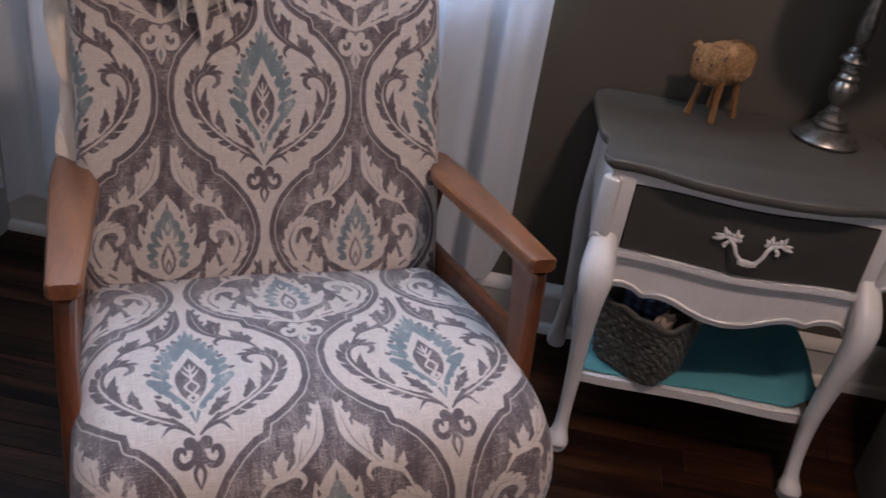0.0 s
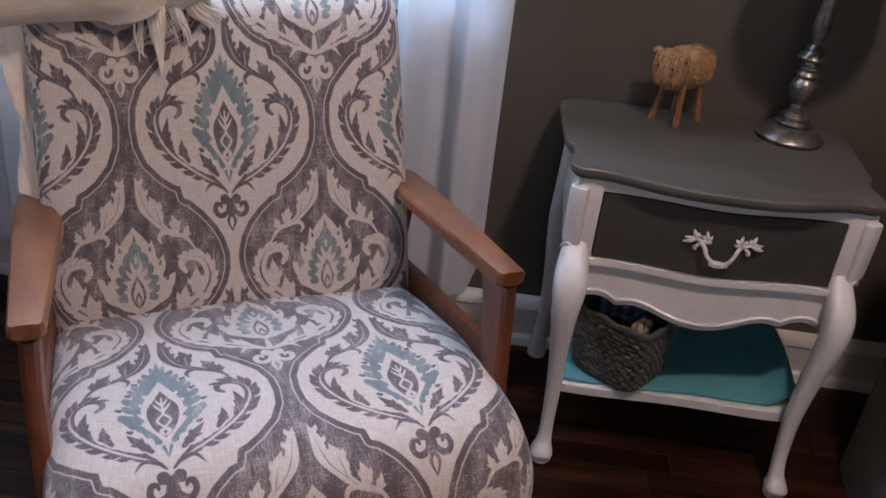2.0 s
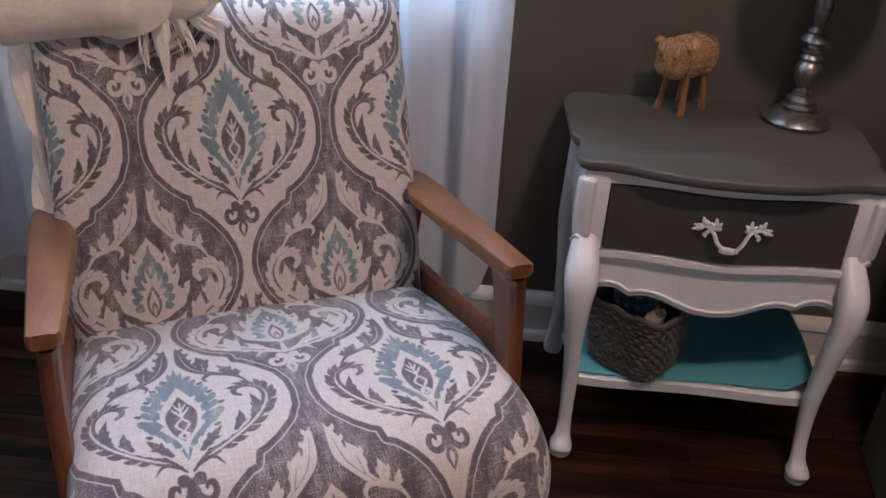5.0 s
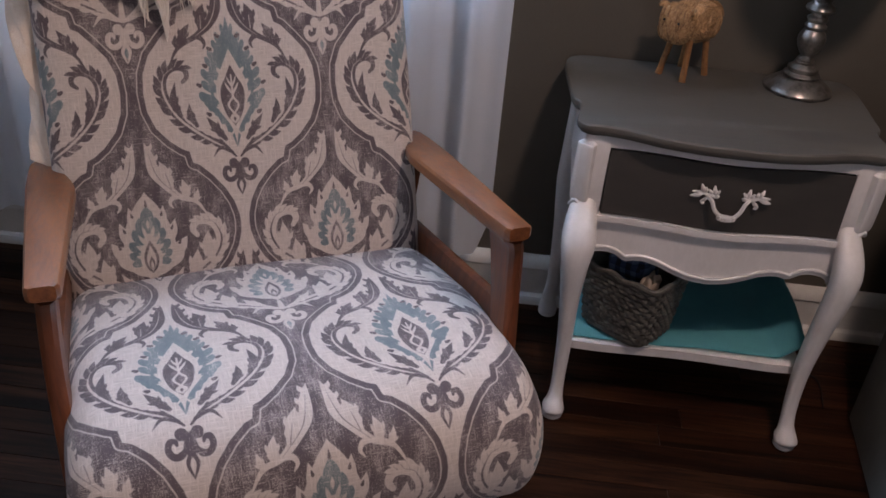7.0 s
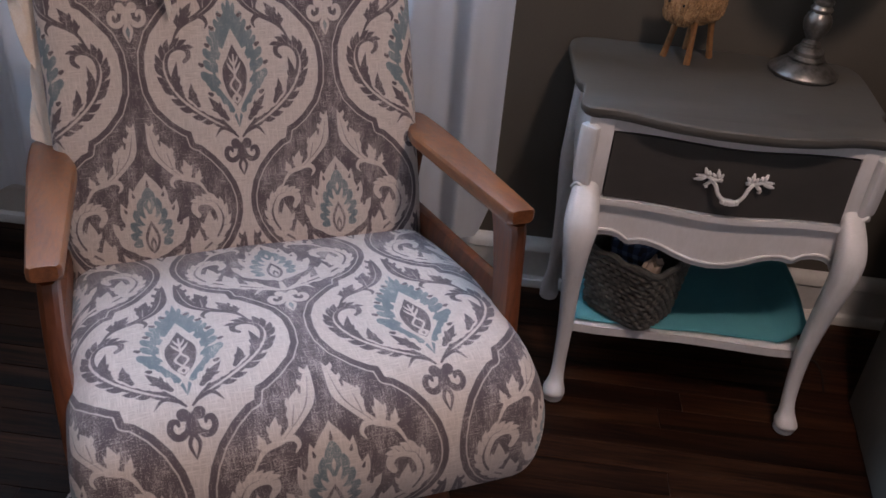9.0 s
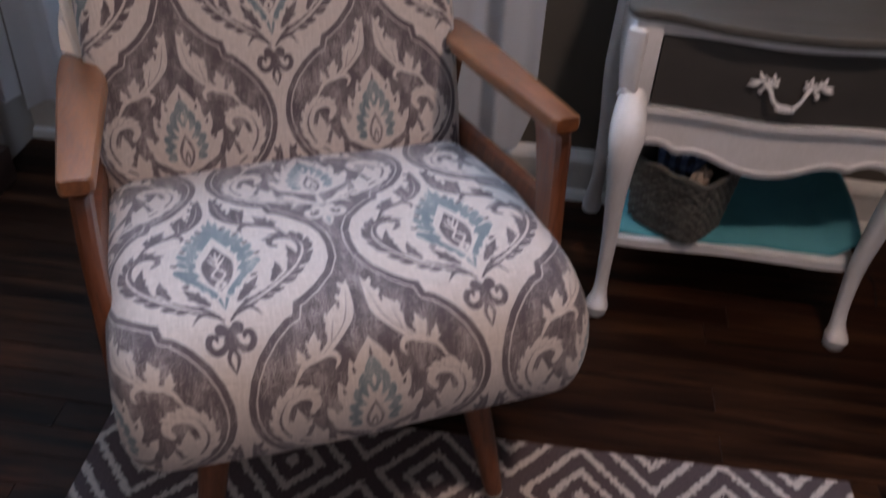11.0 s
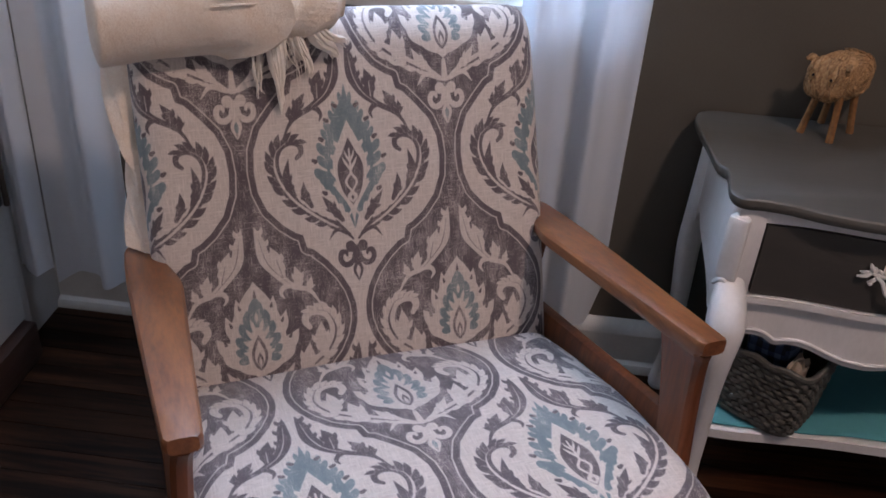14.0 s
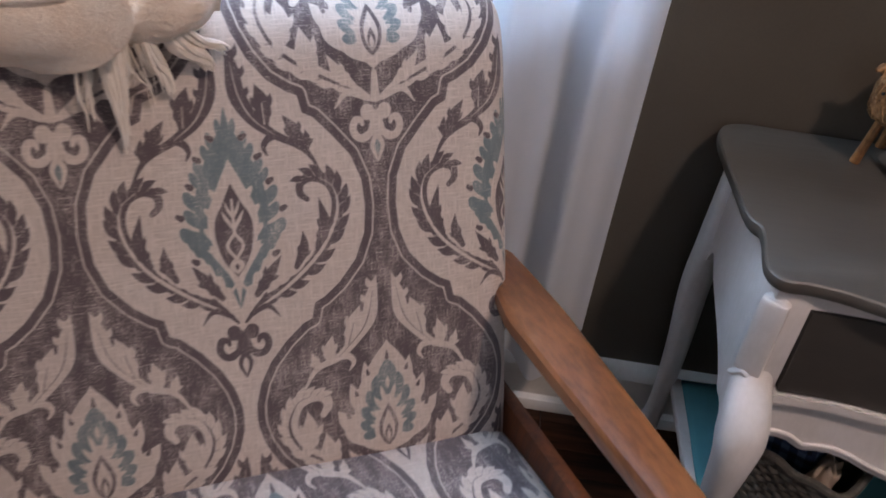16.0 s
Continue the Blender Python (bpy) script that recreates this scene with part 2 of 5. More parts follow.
def damask_material():
    """Linen printed in plum-grey and teal; the fields 'ink' and 'teal' carry the distance to the print's edges in millimetres."""
    m, n, l, b = mat("printed_damask_linen", 0.9)
    def field(name):
        a = n.new("ShaderNodeAttribute")
        a.attribute_name = name
        return a.outputs["Fac"]
    uv = n.new("ShaderNodeUVMap")
    def weave(scale, stretch, detail=3):
        mp = n.new("ShaderNodeMapping")
        mp.inputs["Scale"].default_value = stretch
        l.new(uv.outputs[0], mp.inputs[0])
        t = node(n, "TexNoise", Scale=scale, Detail=detail, Roughness=0.7)
        l.new(mp.outputs[0], t.inputs["Vector"])
        return t.outputs["Fac"]
    warp = weave(480, (1, 0.09, 1))
    weft = weave(480, (0.09, 1, 1))
    slub = calc(n, l, "MAXIMUM", warp, weft)
    speck = weave(560, (1, 1, 1), 3)
    patch = weave(34, (1, 0.45, 1), 5)
    edge = calc(n, l, "MULTIPLY_ADD", speck, 1.8, -0.9)
    def mask(name):
        return calc(n, l, "MULTIPLY_ADD", calc(n, l, "ADD", field(name), edge), 0.8, 0.5)
    def clamp(s):
        c = n.new("ShaderNodeClamp")
        l.new(s, c.inputs[0])
        return c.outputs[0]
    # worn places of the print: threads that took less ink
    worn = calc(n, l, "MULTIPLY_ADD", slub, 3.6, -2.02)
    worn = calc(n, l, "ADD", worn, calc(n, l, "MULTIPLY_ADD", patch, 4.0, -1.95))
    worn = calc(n, l, "ADD", worn, calc(n, l, "MULTIPLY_ADD", speck, 4.6, -2.25))
    # the field inside the pale line took less ink than its border
    worn = calc(n, l, "ADD", worn, calc(n, l, "MULTIPLY_ADD", field("thin"), 0.34, -0.26))
    keep = calc(n, l, "SUBTRACT", 0.97, calc(n, l, "MULTIPLY", clamp(worn), 0.56))
    cloth = ramp(n, l, slub, [(0.42, (0.53, 0.456, 0.412)), (0.68, (0.72, 0.636, 0.584))])
    ink = ramp(n, l, patch, [(0.3, (0.086, 0.065, 0.075)), (0.7, (0.134, 0.103, 0.114))])
    teal = ramp(n, l, patch, [(0.3, (0.125, 0.172, 0.190)), (0.7, (0.205, 0.262, 0.276))])
    col = mix(n, l, calc(n, l, "MULTIPLY", clamp(mask("ink")), keep), cloth, ink)
    col = mix(n, l, calc(n, l, "MULTIPLY", clamp(mask("teal")), keep), col, teal)
    l.new(col, b.inputs["Base Color"])
    b.inputs["Sheen Weight"].default_value = 0.25
    bump(n, l, b, slub, 0.5, 0.0014)
    return m


M_damask = damask_material()


# ---- shapes ----
def mesh(name, bm, material, smooth=True, sharp=35):
    bmesh.ops.recalc_face_normals(bm, faces=bm.faces)
    me = bpy.data.meshes.new(name)
    bm.to_mesh(me)
    bm.free()
    me.materials.append(material)
    if smooth:
        me.polygons.foreach_set("use_smooth", [True] * len(me.polygons))
        me.set_sharp_from_angle(angle=radians(sharp))
    return me


def part(name, bm, material, parent=None, label="", smooth=True, sharp=35):
    ob = new(name, mesh(name, bm, material, smooth, sharp))
    ob.parent = parent
    if label:
        ob["label"] = label
    return ob


def thing(name, m, label, category, group="", kind=""):
    ob = new(name)
    ob.empty_display_size = 0.1
    ob.matrix_world = m
    return tagged(ob, label, category, group, kind)


def structure(name, bm, material, label="", smooth=True):
    return tagged(part(name, bm, material, None, "", smooth), label, "", "", "structure")


def box(bm, lo, hi, bev=0.0, seg=2, m=None):
    r = bmesh.ops.create_cube(bm, size=1.0)
    vs = r["verts"]
    for v in vs:
        v.co = Vector([lo[i] + (v.co[i] + 0.5) * (hi[i] - lo[i]) for i in range(3)])
    if bev:
        es = list({e for v in vs for e in v.link_edges})
        out = bmesh.ops.bevel(bm, geom=es, offset=bev, segments=seg, profile=0.5, affect="EDGES")
        vs = list({v for f in out["faces"] for v in f.verts} | {v for v in vs if v.is_valid})
    if m is not None:
        bmesh.ops.transform(bm, matrix=m, verts=vs)
    return bm


def boxes(*items, bev=0.0):
    bm = bmesh.new()
    for lo, hi in items:
        box(bm, lo, hi, bev)
    return bm


def smooth_path(points, count):
    """A Catmull-Rom curve through control rows, resampled evenly in parameter; every column is carried along."""
    p = np.array(points, float)
    p = np.vstack([2 * p[0] - p[1], p, 2 * p[-1] - p[-2]])
    u = np.linspace(0, len(p) - 3 - 1e-9, count)
    i = u.astype(int)
    f = (u - i)[:, None]
    a, b, c, d = p[i], p[i + 1], p[i + 2], p[i + 3]
    return 0.5 * (2 * b + (c - a) * f + (2 * a - 5 * b + 4 * c - d) * f ** 2 + (3 * b - a - 3 * c + d) * f ** 3)


def by_length(path, count):
    """Resample a path evenly along its length."""
    s = np.concatenate([[0], np.cumsum(np.linalg.norm(np.diff(path, axis=0), axis=1))])
    t = np.linspace(0, s[-1], count)
    return np.stack([np.interp(t, s, path[:, k]) for k in range(path.shape[1])], 1), t


def sweep(bm, rows, count=24, around=14, power=2.0, up=(0, 1, 0), fixed=False):
    """A tube along control rows x, y, z, rx, ry; power 2 is round, higher is squarer. Closed at its ends."""
    rows = smooth_path(rows, count)
    rings = []
    for k in range(count):
        c = Vector(rows[k, :3])
        t = (Vector(rows[min(k + 1, count - 1), :3]) - Vector(rows[max(k - 1, 0), :3])).normalized()
        if fixed:
            e1, e2 = Vector((1, 0, 0)), Vector((0, 1, 0))
        else:
            e1 = t.cross(Vector(up)).normalized()
            e2 = e1.cross(t).normalized()
        ring = []
        for j in range(around):
            a = 2 * math.pi * j / around
            ca, sa = math.cos(a), math.sin(a)
            q = (abs(ca) ** power + abs(sa) ** power) ** (-1 / power)
            ring.append(bm.verts.new(c + e1 * (q * ca * max(rows[k, 3], 1e-4)) + e2 * (q * sa * max(rows[k, 4], 1e-4))))
        rings.append(ring)
    for a, b in zip(rings, rings[1:]):
        for j in range(around):
            bm.faces.new((a[j], a[(j + 1) % around], b[(j + 1) % around], b[j]))
    bm.faces.new(rings[0])
    bm.faces.new(rings[-1])
    return bm


def lathe(bm, profile, around=40, centre=(0, 0, 0)):
    """Turned round z from rows of radius and height."""
    rings = []
    for r, z in profile:
        rings.append([bm.verts.new((centre[0] + r * math.cos(2 * math.pi * j / around), centre[1] + r * math.sin(2 * math.pi * j / around), centre[2] + z)) for j in range(around)])
    for a, b in zip(rings, rings[1:]):
        for j in range(around):
            bm.faces.new((a[j], a[(j + 1) % around], b[(j + 1) % around], b[j]))
    bm.faces.new(rings[0])
    bm.faces.new(rings[-1])
    return bm


def extrude(bm, outline, lo, hi, axis=2, bev=0.0, seg=2):
    """A prism from an outline of pairs, along an axis from lo to hi, with its rims bevelled."""
    def place(a, b, c):
        return {0: (c, a, b), 1: (a, c, b), 2: (a, b, c)}[axis]
    low = [bm.verts.new(place(a, b, lo)) for a, b in outline]
    top = [bm.verts.new(place(a, b, hi)) for a, b in outline]
    n = len(low)
    f1, f2 = bm.faces.new(low), bm.faces.new(top)
    for j in range(n):
        bm.faces.new((low[j], low[(j + 1) % n], top[(j + 1) % n], top[j]))
    if bev:
        bmesh.ops.bevel(bm, geom=list(f1.edges) + list(f2.edges), offset=bev, segments=seg, profile=0.5, affect="EDGES")
    return bm


def grid_mesh(name, P, material, uv=None, fields=None):
    """A sheet from an array of points (rows, columns, 3)."""
    R, C = P.shape[:2]
    me = bpy.data.meshes.new(name)
    idx = np.arange(R * C).reshape(R, C)
    quads = np.stack([idx[:-1, :-1], idx[:-1, 1:], idx[1:, 1:], idx[1:, :-1]], -1).reshape(-1, 4)
    me.vertices.add(R * C)
    me.vertices.foreach_set("co", P.reshape(-1).astype(np.float32))
    me.loops.add(quads.size)
    me.loops.foreach_set("vertex_index", quads.reshape(-1).astype(np.int32))
    me.polygons.add(len(quads))
    me.polygons.foreach_set("loop_start", np.arange(0, quads.size, 4, dtype=np.int32))
    me.polygons.foreach_set("use_smooth", np.ones(len(quads), bool))
    me.update(calc_edges=True)
    if uv is not None:
        layer = me.uv_layers.new(name="UVMap")
        layer.data.foreach_set("uv", uv.reshape(-1, 2)[quads.reshape(-1)].reshape(-1).astype(np.float32))
    for key, values in (fields or {}).items():
        at = me.attributes.new(key, "FLOAT", "POINT")
        at.data.foreach_set("value", values.reshape(-1).astype(np.float32))
    me.materials.append(material)
    me.validate()
    return me


# ---- the damask print, drawn once on one repeat, in millimetres ----
REPEAT_W, REPEAT_H = 316.0, 430.0


def stroke_distance(X, Y, pts, radii):
    """Signed distance to a line of changing width."""
    best = np.full(X.shape, 1e3)
    for (ax, ay), (bx, by), ra, rb in zip(pts, pts[1:], radii, radii[1:]):
        dx, dy = bx - ax, by - ay
        t = np.clip(((X - ax) * dx + (Y - ay) * dy) / (dx * dx + dy * dy + 1e-9), 0, 1)
        best = np.minimum(best, np.hypot(X - ax - t * dx, Y - ay - t * dy) - (ra + (rb - ra) * t))
    return best


class Print:
    """One half repeat of the cloth: ink and teal as signed distances, positive where printed."""

    def __init__(self):
        self.x = np.arange(0, REPEAT_W / 2 + 1.0, 1.0)
        self.y = np.arange(0, REPEAT_H, 1.0) - REPEAT_H / 2
        self.X, self.Y = np.meshgrid(self.x, self.y)
        self.ink = np.full(self.X.shape, -50.0)
        self.teal = np.full(self.X.shape, -50.0)
        self.home("a")

    def home(self, motif):
        # motif a sits on the repeat's axis, motif b half a repeat aside and below
        self.b = motif == "b"
        self.px = REPEAT_W / 2 - self.X if self.b else self.X
        self.on, self.off = ("cream", "ink") if self.b else ("ink", "cream")
        self.zoom = (1.0, 1.0, 0.0)

    def local(self, cy):
        y = self.Y - (REPEAT_H / 2 if self.b else 0)
        return (y - cy + REPEAT_H / 2) % REPEAT_H - REPEAT_H / 2 + cy

    def put(self, d, colour):
        if colour == "teal":
            self.teal = np.maximum(self.teal, -d)
            self.ink = np.minimum(self.ink, d)
        elif colour == "ink":
            self.ink = np.maximum(self.ink, -d)
            self.teal = np.minimum(self.teal, d)
        else:
            self.ink = np.minimum(self.ink, d)
            self.teal = np.minimum(self.teal, d)

    def stroke(self, pts, radii, colour=None, fine=6):
        kx, ky, y0 = self.zoom
        pts = [(x * kx, y0 + (y - y0) * ky) for x, y in pts]
        radii = [r * (kx + ky) / 2 for r in radii]
        rows = smooth_path([(*p, r) for p, r in zip(pts, radii)], (len(pts) - 1) * fine + 1) if len(pts) > 2 else np.array([(*p, r) for p, r in zip(pts, radii)])
        yl = self.local(float(np.mean(rows[:, 1])))
        d = stroke_distance(self.px, yl, rows[:, :2], np.maximum(rows[:, 2], 0.2))
        if min(p[0] for p in pts) < 16:
            d = np.minimum(d, stroke_distance(-self.px, yl, rows[:, :2], np.maximum(rows[:, 2], 0.2)))
        self.put(d, colour or self.on)
        return rows

    def plume(self, pts, radii, teeth=11, side=1, long=15.0, inner=0.55, vein=1.8):
        """A curling acanthus branch: a tapering stem feathered with pointed leaflets on both rims, and a pale vein."""
        rows = self.stroke(pts, radii)
        n = len(rows)
        for k in range(teeth):
            f = 0.10 + 0.68 * k / (teeth - 1)
            i = int(n * f)
            t = rows[min(i + 1, n - 1), :2] - rows[i - 1, :2]
            t = t / (np.linalg.norm(t) + 1e-9)
            o = np.array((t[1], -t[0])) * side
            c, swell = rows[i, :2], 0.62 + 0.38 * math.sin(math.pi * min(1, f * 1.25))
            for way, reach in ((1, 1.0), (-1, inner)):
                ln = long * swell * reach
                mid = c + o * way * ln * 0.36 + t * ln * 0.46
                tip = c + o * way * ln * 0.56 + t * ln * 1.08
                self.stroke([tuple(c), tuple(mid), tuple(tip)], (ln * 0.22, ln * 0.26, 0.3))
        # pale cuts that part the leaflets from the outer rim
        for k in range(teeth):
            i = int(n * (0.13 + 0.68 * k / (teeth - 1)))
            t = rows[min(i + 1, n - 1), :2] - rows[i - 1, :2]
            t = t / (np.linalg.norm(t) + 1e-9)
            o = np.array((t[1], -t[0])) * side
            c = rows[i, :2]
            self.stroke([tuple(c), tuple(c + o * long * 0.30 + t * long * 0.26)], (0.3, 0.35), self.off)
        self.stroke([tuple(rows[int(f * (n - 1)), :2]) for f in (0.06, 0.2, 0.34, 0.48, 0.60, 0.70)], (0.7, vein, vein, vein * 0.9, 0.6, 0.3), self.off)

    def acanthus(self, pts, radii, lobes=2, reach=1.5):
        """A fleshy leaf that narrows to its tip, with forward lobes on both sides."""
        rows = self.stroke(pts, radii)
        n = len(rows)
        for k in range(lobes):
            i = int(n * (0.20 + 0.26 * k / max(1, lobes - 1))) if lobes > 1 else int(n * 0.32)
            t = rows[min(i + 1, n - 1), :2] - rows[i - 1, :2]
            t = t / (np.linalg.norm(t) + 1e-9)
            o = np.array((t[1], -t[0]))
            c, r = rows[i, :2], rows[i, 2]
            for way in (-1, 1):
                self.stroke([tuple(c), tuple(c + o * way * r * 0.9 + t * r * 0.5), tuple(c + o * way * r * reach + t * r * 1.45)], (r * 0.6, r * 0.45, 0.3))

    def teardrop(self, top, bottom, r, colour, mid=0.45, shoulder=0.75):
        h = top - bottom
        self.stroke([(0, bottom), (0, bottom + h * mid * 0.5), (0, bottom + h * mid), (0, bottom + h * 0.72), (0, top)], (0.3, r * shoulder, r, r * 0.62, 0.3), colour)

    def spray(self, main, second, third, fourth, curl):
        """The upper branch: a stem that sweeps outward and down, carrying three lobed leaves and a curl."""
        self.stroke(main, (0.3, 6.8, 8.6, 6.6, 4.4, 3.0, 0.6))
        m = [np.array(p, float) for p in main]
        # lobes on the outer flank of the great leaf
        for f, out in ((0.5, (8, 10)), (1.25, (11, 9)), (2.0, (11, 8))):
            i = int(f)
            c = m[i] + (m[i + 1] - m[i]) * (f - i)
            self.stroke([tuple(c), (c[0] + out[0] * 0.75, c[1] + out[1] * 0.3), (c[0] + out[0], c[1] + out[1])], (4.2, 3.4, 0.3))
        self.acanthus(second, (4.6, 8.0, 0.3), 2, 1.25)
        self.acanthus(third, (4.0, 6.4, 0.3), 2, 1.3)
        self.acanthus(fourth, (3.0, 4.4, 0.3), 1, 1.4)
        self.stroke(curl, (3.2, 3.6, 2.6, 0.9))
        self.stroke([tuple(m[0] * 0.25 + m[1] * 0.75), tuple(m[2] + (1, 0)), tuple(m[3]), tuple(m[4])], (0.3, 0.7, 0.7, 0.3), self.off)
        self.stroke([second[1], second[0]], (0.5, 0.7), self.off)

    def fleur(self, cy, teal_heart=False):
        """Two knobs over a pair of outward curls and a hollow drop."""
        self.zoom = (0.86, 0.90, cy)
        self.stroke([(11, cy + 17), (10.5, cy + 15)], (8.4, 8.2))
        self.stroke([(0, cy + 15), (2, cy + 5), (5, cy - 6)], (4.5, 6, 5))
        self.stroke([(8, cy - 2), (14, cy - 11), (24, cy - 11), (30, cy - 2), (27, cy + 8), (20, cy + 8), (18, cy + 3)], (5.4, 4.8, 4.5, 4.5, 4.4, 3.4, 2.2))
        self.stroke([(0, cy + 25), (0, cy + 17)], (1.8, 0.5), self.off)
        self.stroke([(11, cy + 7), (13, cy - 1), (19, cy - 3), (22, cy + 1)], (1.0, 3.0, 3.0, 1.4), self.off)
        self.stroke([(0, cy - 10), (6.5, cy - 22), (0, cy - 40)], (4.0, 2.7, 0.9))
        self.stroke([(0, cy - 15), (0, cy - 23), (0, cy - 32)], (0.8, 3.8, 0.5), "teal" if teal_heart else self.off)
        if teal_heart:
            self.stroke([(2.5, cy - 11), (7.5, cy - 22), (2, cy - 38)], (1.3, 1.3, 0.6), self.on)
        self.zoom = (1.0, 1.0, 0.0)

    def ground(self):
        """The ogee with its bracket step: ink outside, a fine pale line inside its rim."""
        half = [(0, 140.5), (28, 138), (55, 127), (78, 107), (91, 90), (96, 79), (113, 75), (117, 65), (134, 45), (155, 27), (178, 14.5), (200, 8.2), (215, 7)]
        upper = [(y + (4.5 if 90 < y < 120 else 0), a) for y, a in half]
        ys = np.array([-y for y, a in reversed(half)] + [y for y, a in upper][1:])
        xs = np.array([a for y, a in reversed(half)] + [a for y, a in upper][1:])
        full_y = np.concatenate([ys - REPEAT_H, ys[1:], ys[1:] + REPEAT_H])
        full_x = np.concatenate([xs, xs[1:], xs[1:]])
        rows = list(zip(full_x, full_y))
        d = stroke_distance(self.X, self.Y, rows, [0.0] * len(rows))
        edge = np.interp(self.Y, ys, xs)
        self.ink = np.where(self.X > edge, d, -d)
        # thinner ink in the field within the pale line
        self.thin = np.clip((self.ink - 9.5) / 3.0, 0, 1)
        self.put(np.abs(self.ink - 9.5) - 0.95, "cream")

    def draw(self):
        self.ground()
        # motif a: ink on cream, with the teal medallion
        self.home("a")
        self.teardrop(97, -56, 37, "teal", 0.42, 0.5)
        self.stroke([(40, -22), (24, -42), (8, -66), (0, -92)], (5.0, 4.0, 3.0, 0.6), "teal")
        self.stroke([(0, 88), (0, 110)], (5, 0.5), "teal")
        for x, y, r, low in ((8, 95, 3.6, 15), (18, 82, 5, 15), (24, 70, 5, 15), (32, 55, 6, 15), (38, 45, 5, 15), (45, 26, 7, 15), (46, 9, 6.5, 14), (51, -9, 8, 12), (45, -22, 5.5, 8), (34, -32, 5, 7), (25, -46, 4, 7), (14, -60, 3, 7)):
            f = 0.5 if low > 10 else 0.8
            self.stroke([(x * f, y - low), (x * 0.86, y - low * 0.36), (x * 0.97, y + 1), (x, y + 4)], (r * 0.95, r * 0.9, r * 0.6, 0.6), "teal")
        self.teardrop(60, -68, 26, "cream", 0.50, 0.62)
        for x, y in ((17, 26), (23, 8), (25, -12), (21, -30)):
            self.stroke([(x * 0.7, y - 8), (x + 2, y + 2), (x + 4.5, y + 6)], (4.5, 2.8, 0.4), "cream")
        self.teardrop(36, -60, 19.5, "ink", 0.54, 0.76)
        self.stroke([(0, 20), (0, -14)], (1.2, 1.7), "cream")
        self.stroke([(0, -10), (7, 1), (11, 9)], (1.5, 1.8, 0.4), "cream")
        self.stroke([(0, 2), (5, 11), (7, 18)], (1.3, 1.4, 0.4), "cream")
        self.stroke([(0, -14), (8, -27), (0, -41)], (1.6, 1.7, 1.5), "cream")
        self.stroke([(0, -42), (5, -48), (0, -56)], (2.5, 2.6, 1.0), "cream")
        for x, y in ((15, 80), (29, 60), (39, 35), (51, 6), (40, -40)):
            self.stroke([(x, y), (x + 3.5, y + 2.0)], (3.4, 2.4))
        self.stroke([(-1, -64), (8, -74), (16, -90), (12, -100)], (1.4, 1.4, 1.2, 0.5), "cream")
        self.plume([(4, -107), (24, -87), (49, -76), (75, -58), (96, -33), (108, -9), (110, 12), (102, 29), (86, 36), (73, 31), (71, 20), (78, 13)],
                   (1.6, 3.2, 4.2, 4.8, 5.8, 6.6, 6.4, 6.0, 5.4, 4.4, 3.8, 2.8), 14, 1, 20, 0.5)
        self.acanthus([(86, -38), (95, -14), (90, 14)], (3.2, 6.0, 0.3), 2, 1.5)
        self.acanthus([(62, -56), (71, -38), (71, -20)], (3.0, 5.4, 0.3), 1, 1.4)
        self.acanthus([(18, -80), (33, -61), (46, -43)], (3.2, 5.8, 0.3), 2, 1.5)
        self.stroke([(10, -100), (28, -93), (41, -106)], (2.4, 2.8, 0.5))
        self.spray([(8, 169), (12, 146), (15, 121), (28, 98), (49, 81), (79, 64), (97, 36)],
                   [(40, 92), (39, 112), (33, 131)], [(74, 68), (69, 84), (58, 100)], [(80, 63), (82, 73), (81, 84)],
                   [(52, 80), (42, 77), (37, 69), (40, 61)])
        self.fleur(-132)
        # motif b: cream on ink, the flame with its scrolls
        self.home("b")
        self.zoom = (1.0, 1.04, -70.0)
        self.teardrop(56, -78, 40, "cream", 0.42, 0.55)
        for pts, rad in (([(0, 18), (3, 36), (0, 57)], (13, 9, 0.4)), ([(12, 0), (23, 17), (27, 36)], (13, 8, 0.4)), ([(24, -18), (37, -4), (44, 14)], (13, 8.5, 0.4)),
                         ([(30, -40), (48, -30), (60, -15)], (13, 9.5, 0.6)), ([(22, -56), (42, -48), (53, -40)], (9, 7, 0.6)), ([(0, -66), (20, -62), (34, -58)], (8, 6, 0.6))):
            self.stroke(pts, rad, "cream")
        for x0, y0, x1, y1, w in ((0, 0, 0, 37, 7.5), (8, -6, 13, 19, 6.4), (12, -18, 24, 2, 6.0), (16, -30, 32, -17, 5.6), (16, -42, 34, -34, 5.0), (15, -50, 31, -50, 4.2)):
            self.stroke([(x0, y0), ((x0 + x1) / 2 + 1, (y0 + y1) / 2), (x1, y1)], (w * 0.75, w * 1.3, 0.5), "teal")
        self.teardrop(-8, -74, 17, "cream", 0.50, 0.75)
        self.stroke([(0, 2), (0, 9), (0, 16)], (0.6, 2.6, 0.4), "cream")
        for x0, y0, x1, y1 in ((5, -8, 9, 6), (9, -18, 17, -6), (12, -30, 22, -22), (13, -42, 23, -38)):
            self.stroke([(x0, y0), ((x0 + x1) / 2, (y0 + y1) / 2), (x1, y1)], (2.6, 2.6, 0.4), "cream")
        self.teardrop(-16, -66, 11.5, "ink", 0.47, 0.78)
        self.teardrop(-24, -62, 7.4, "cream", 0.47, 0.78)
        self.teardrop(-40, -60, 4.4, "ink", 0.5, 0.85)
        self.teardrop(-47, -59, 2.2, "cream", 0.5, 0.85)
        self.stroke([(0, 45), (0, 37)], (0.8, 2.6), "ink")
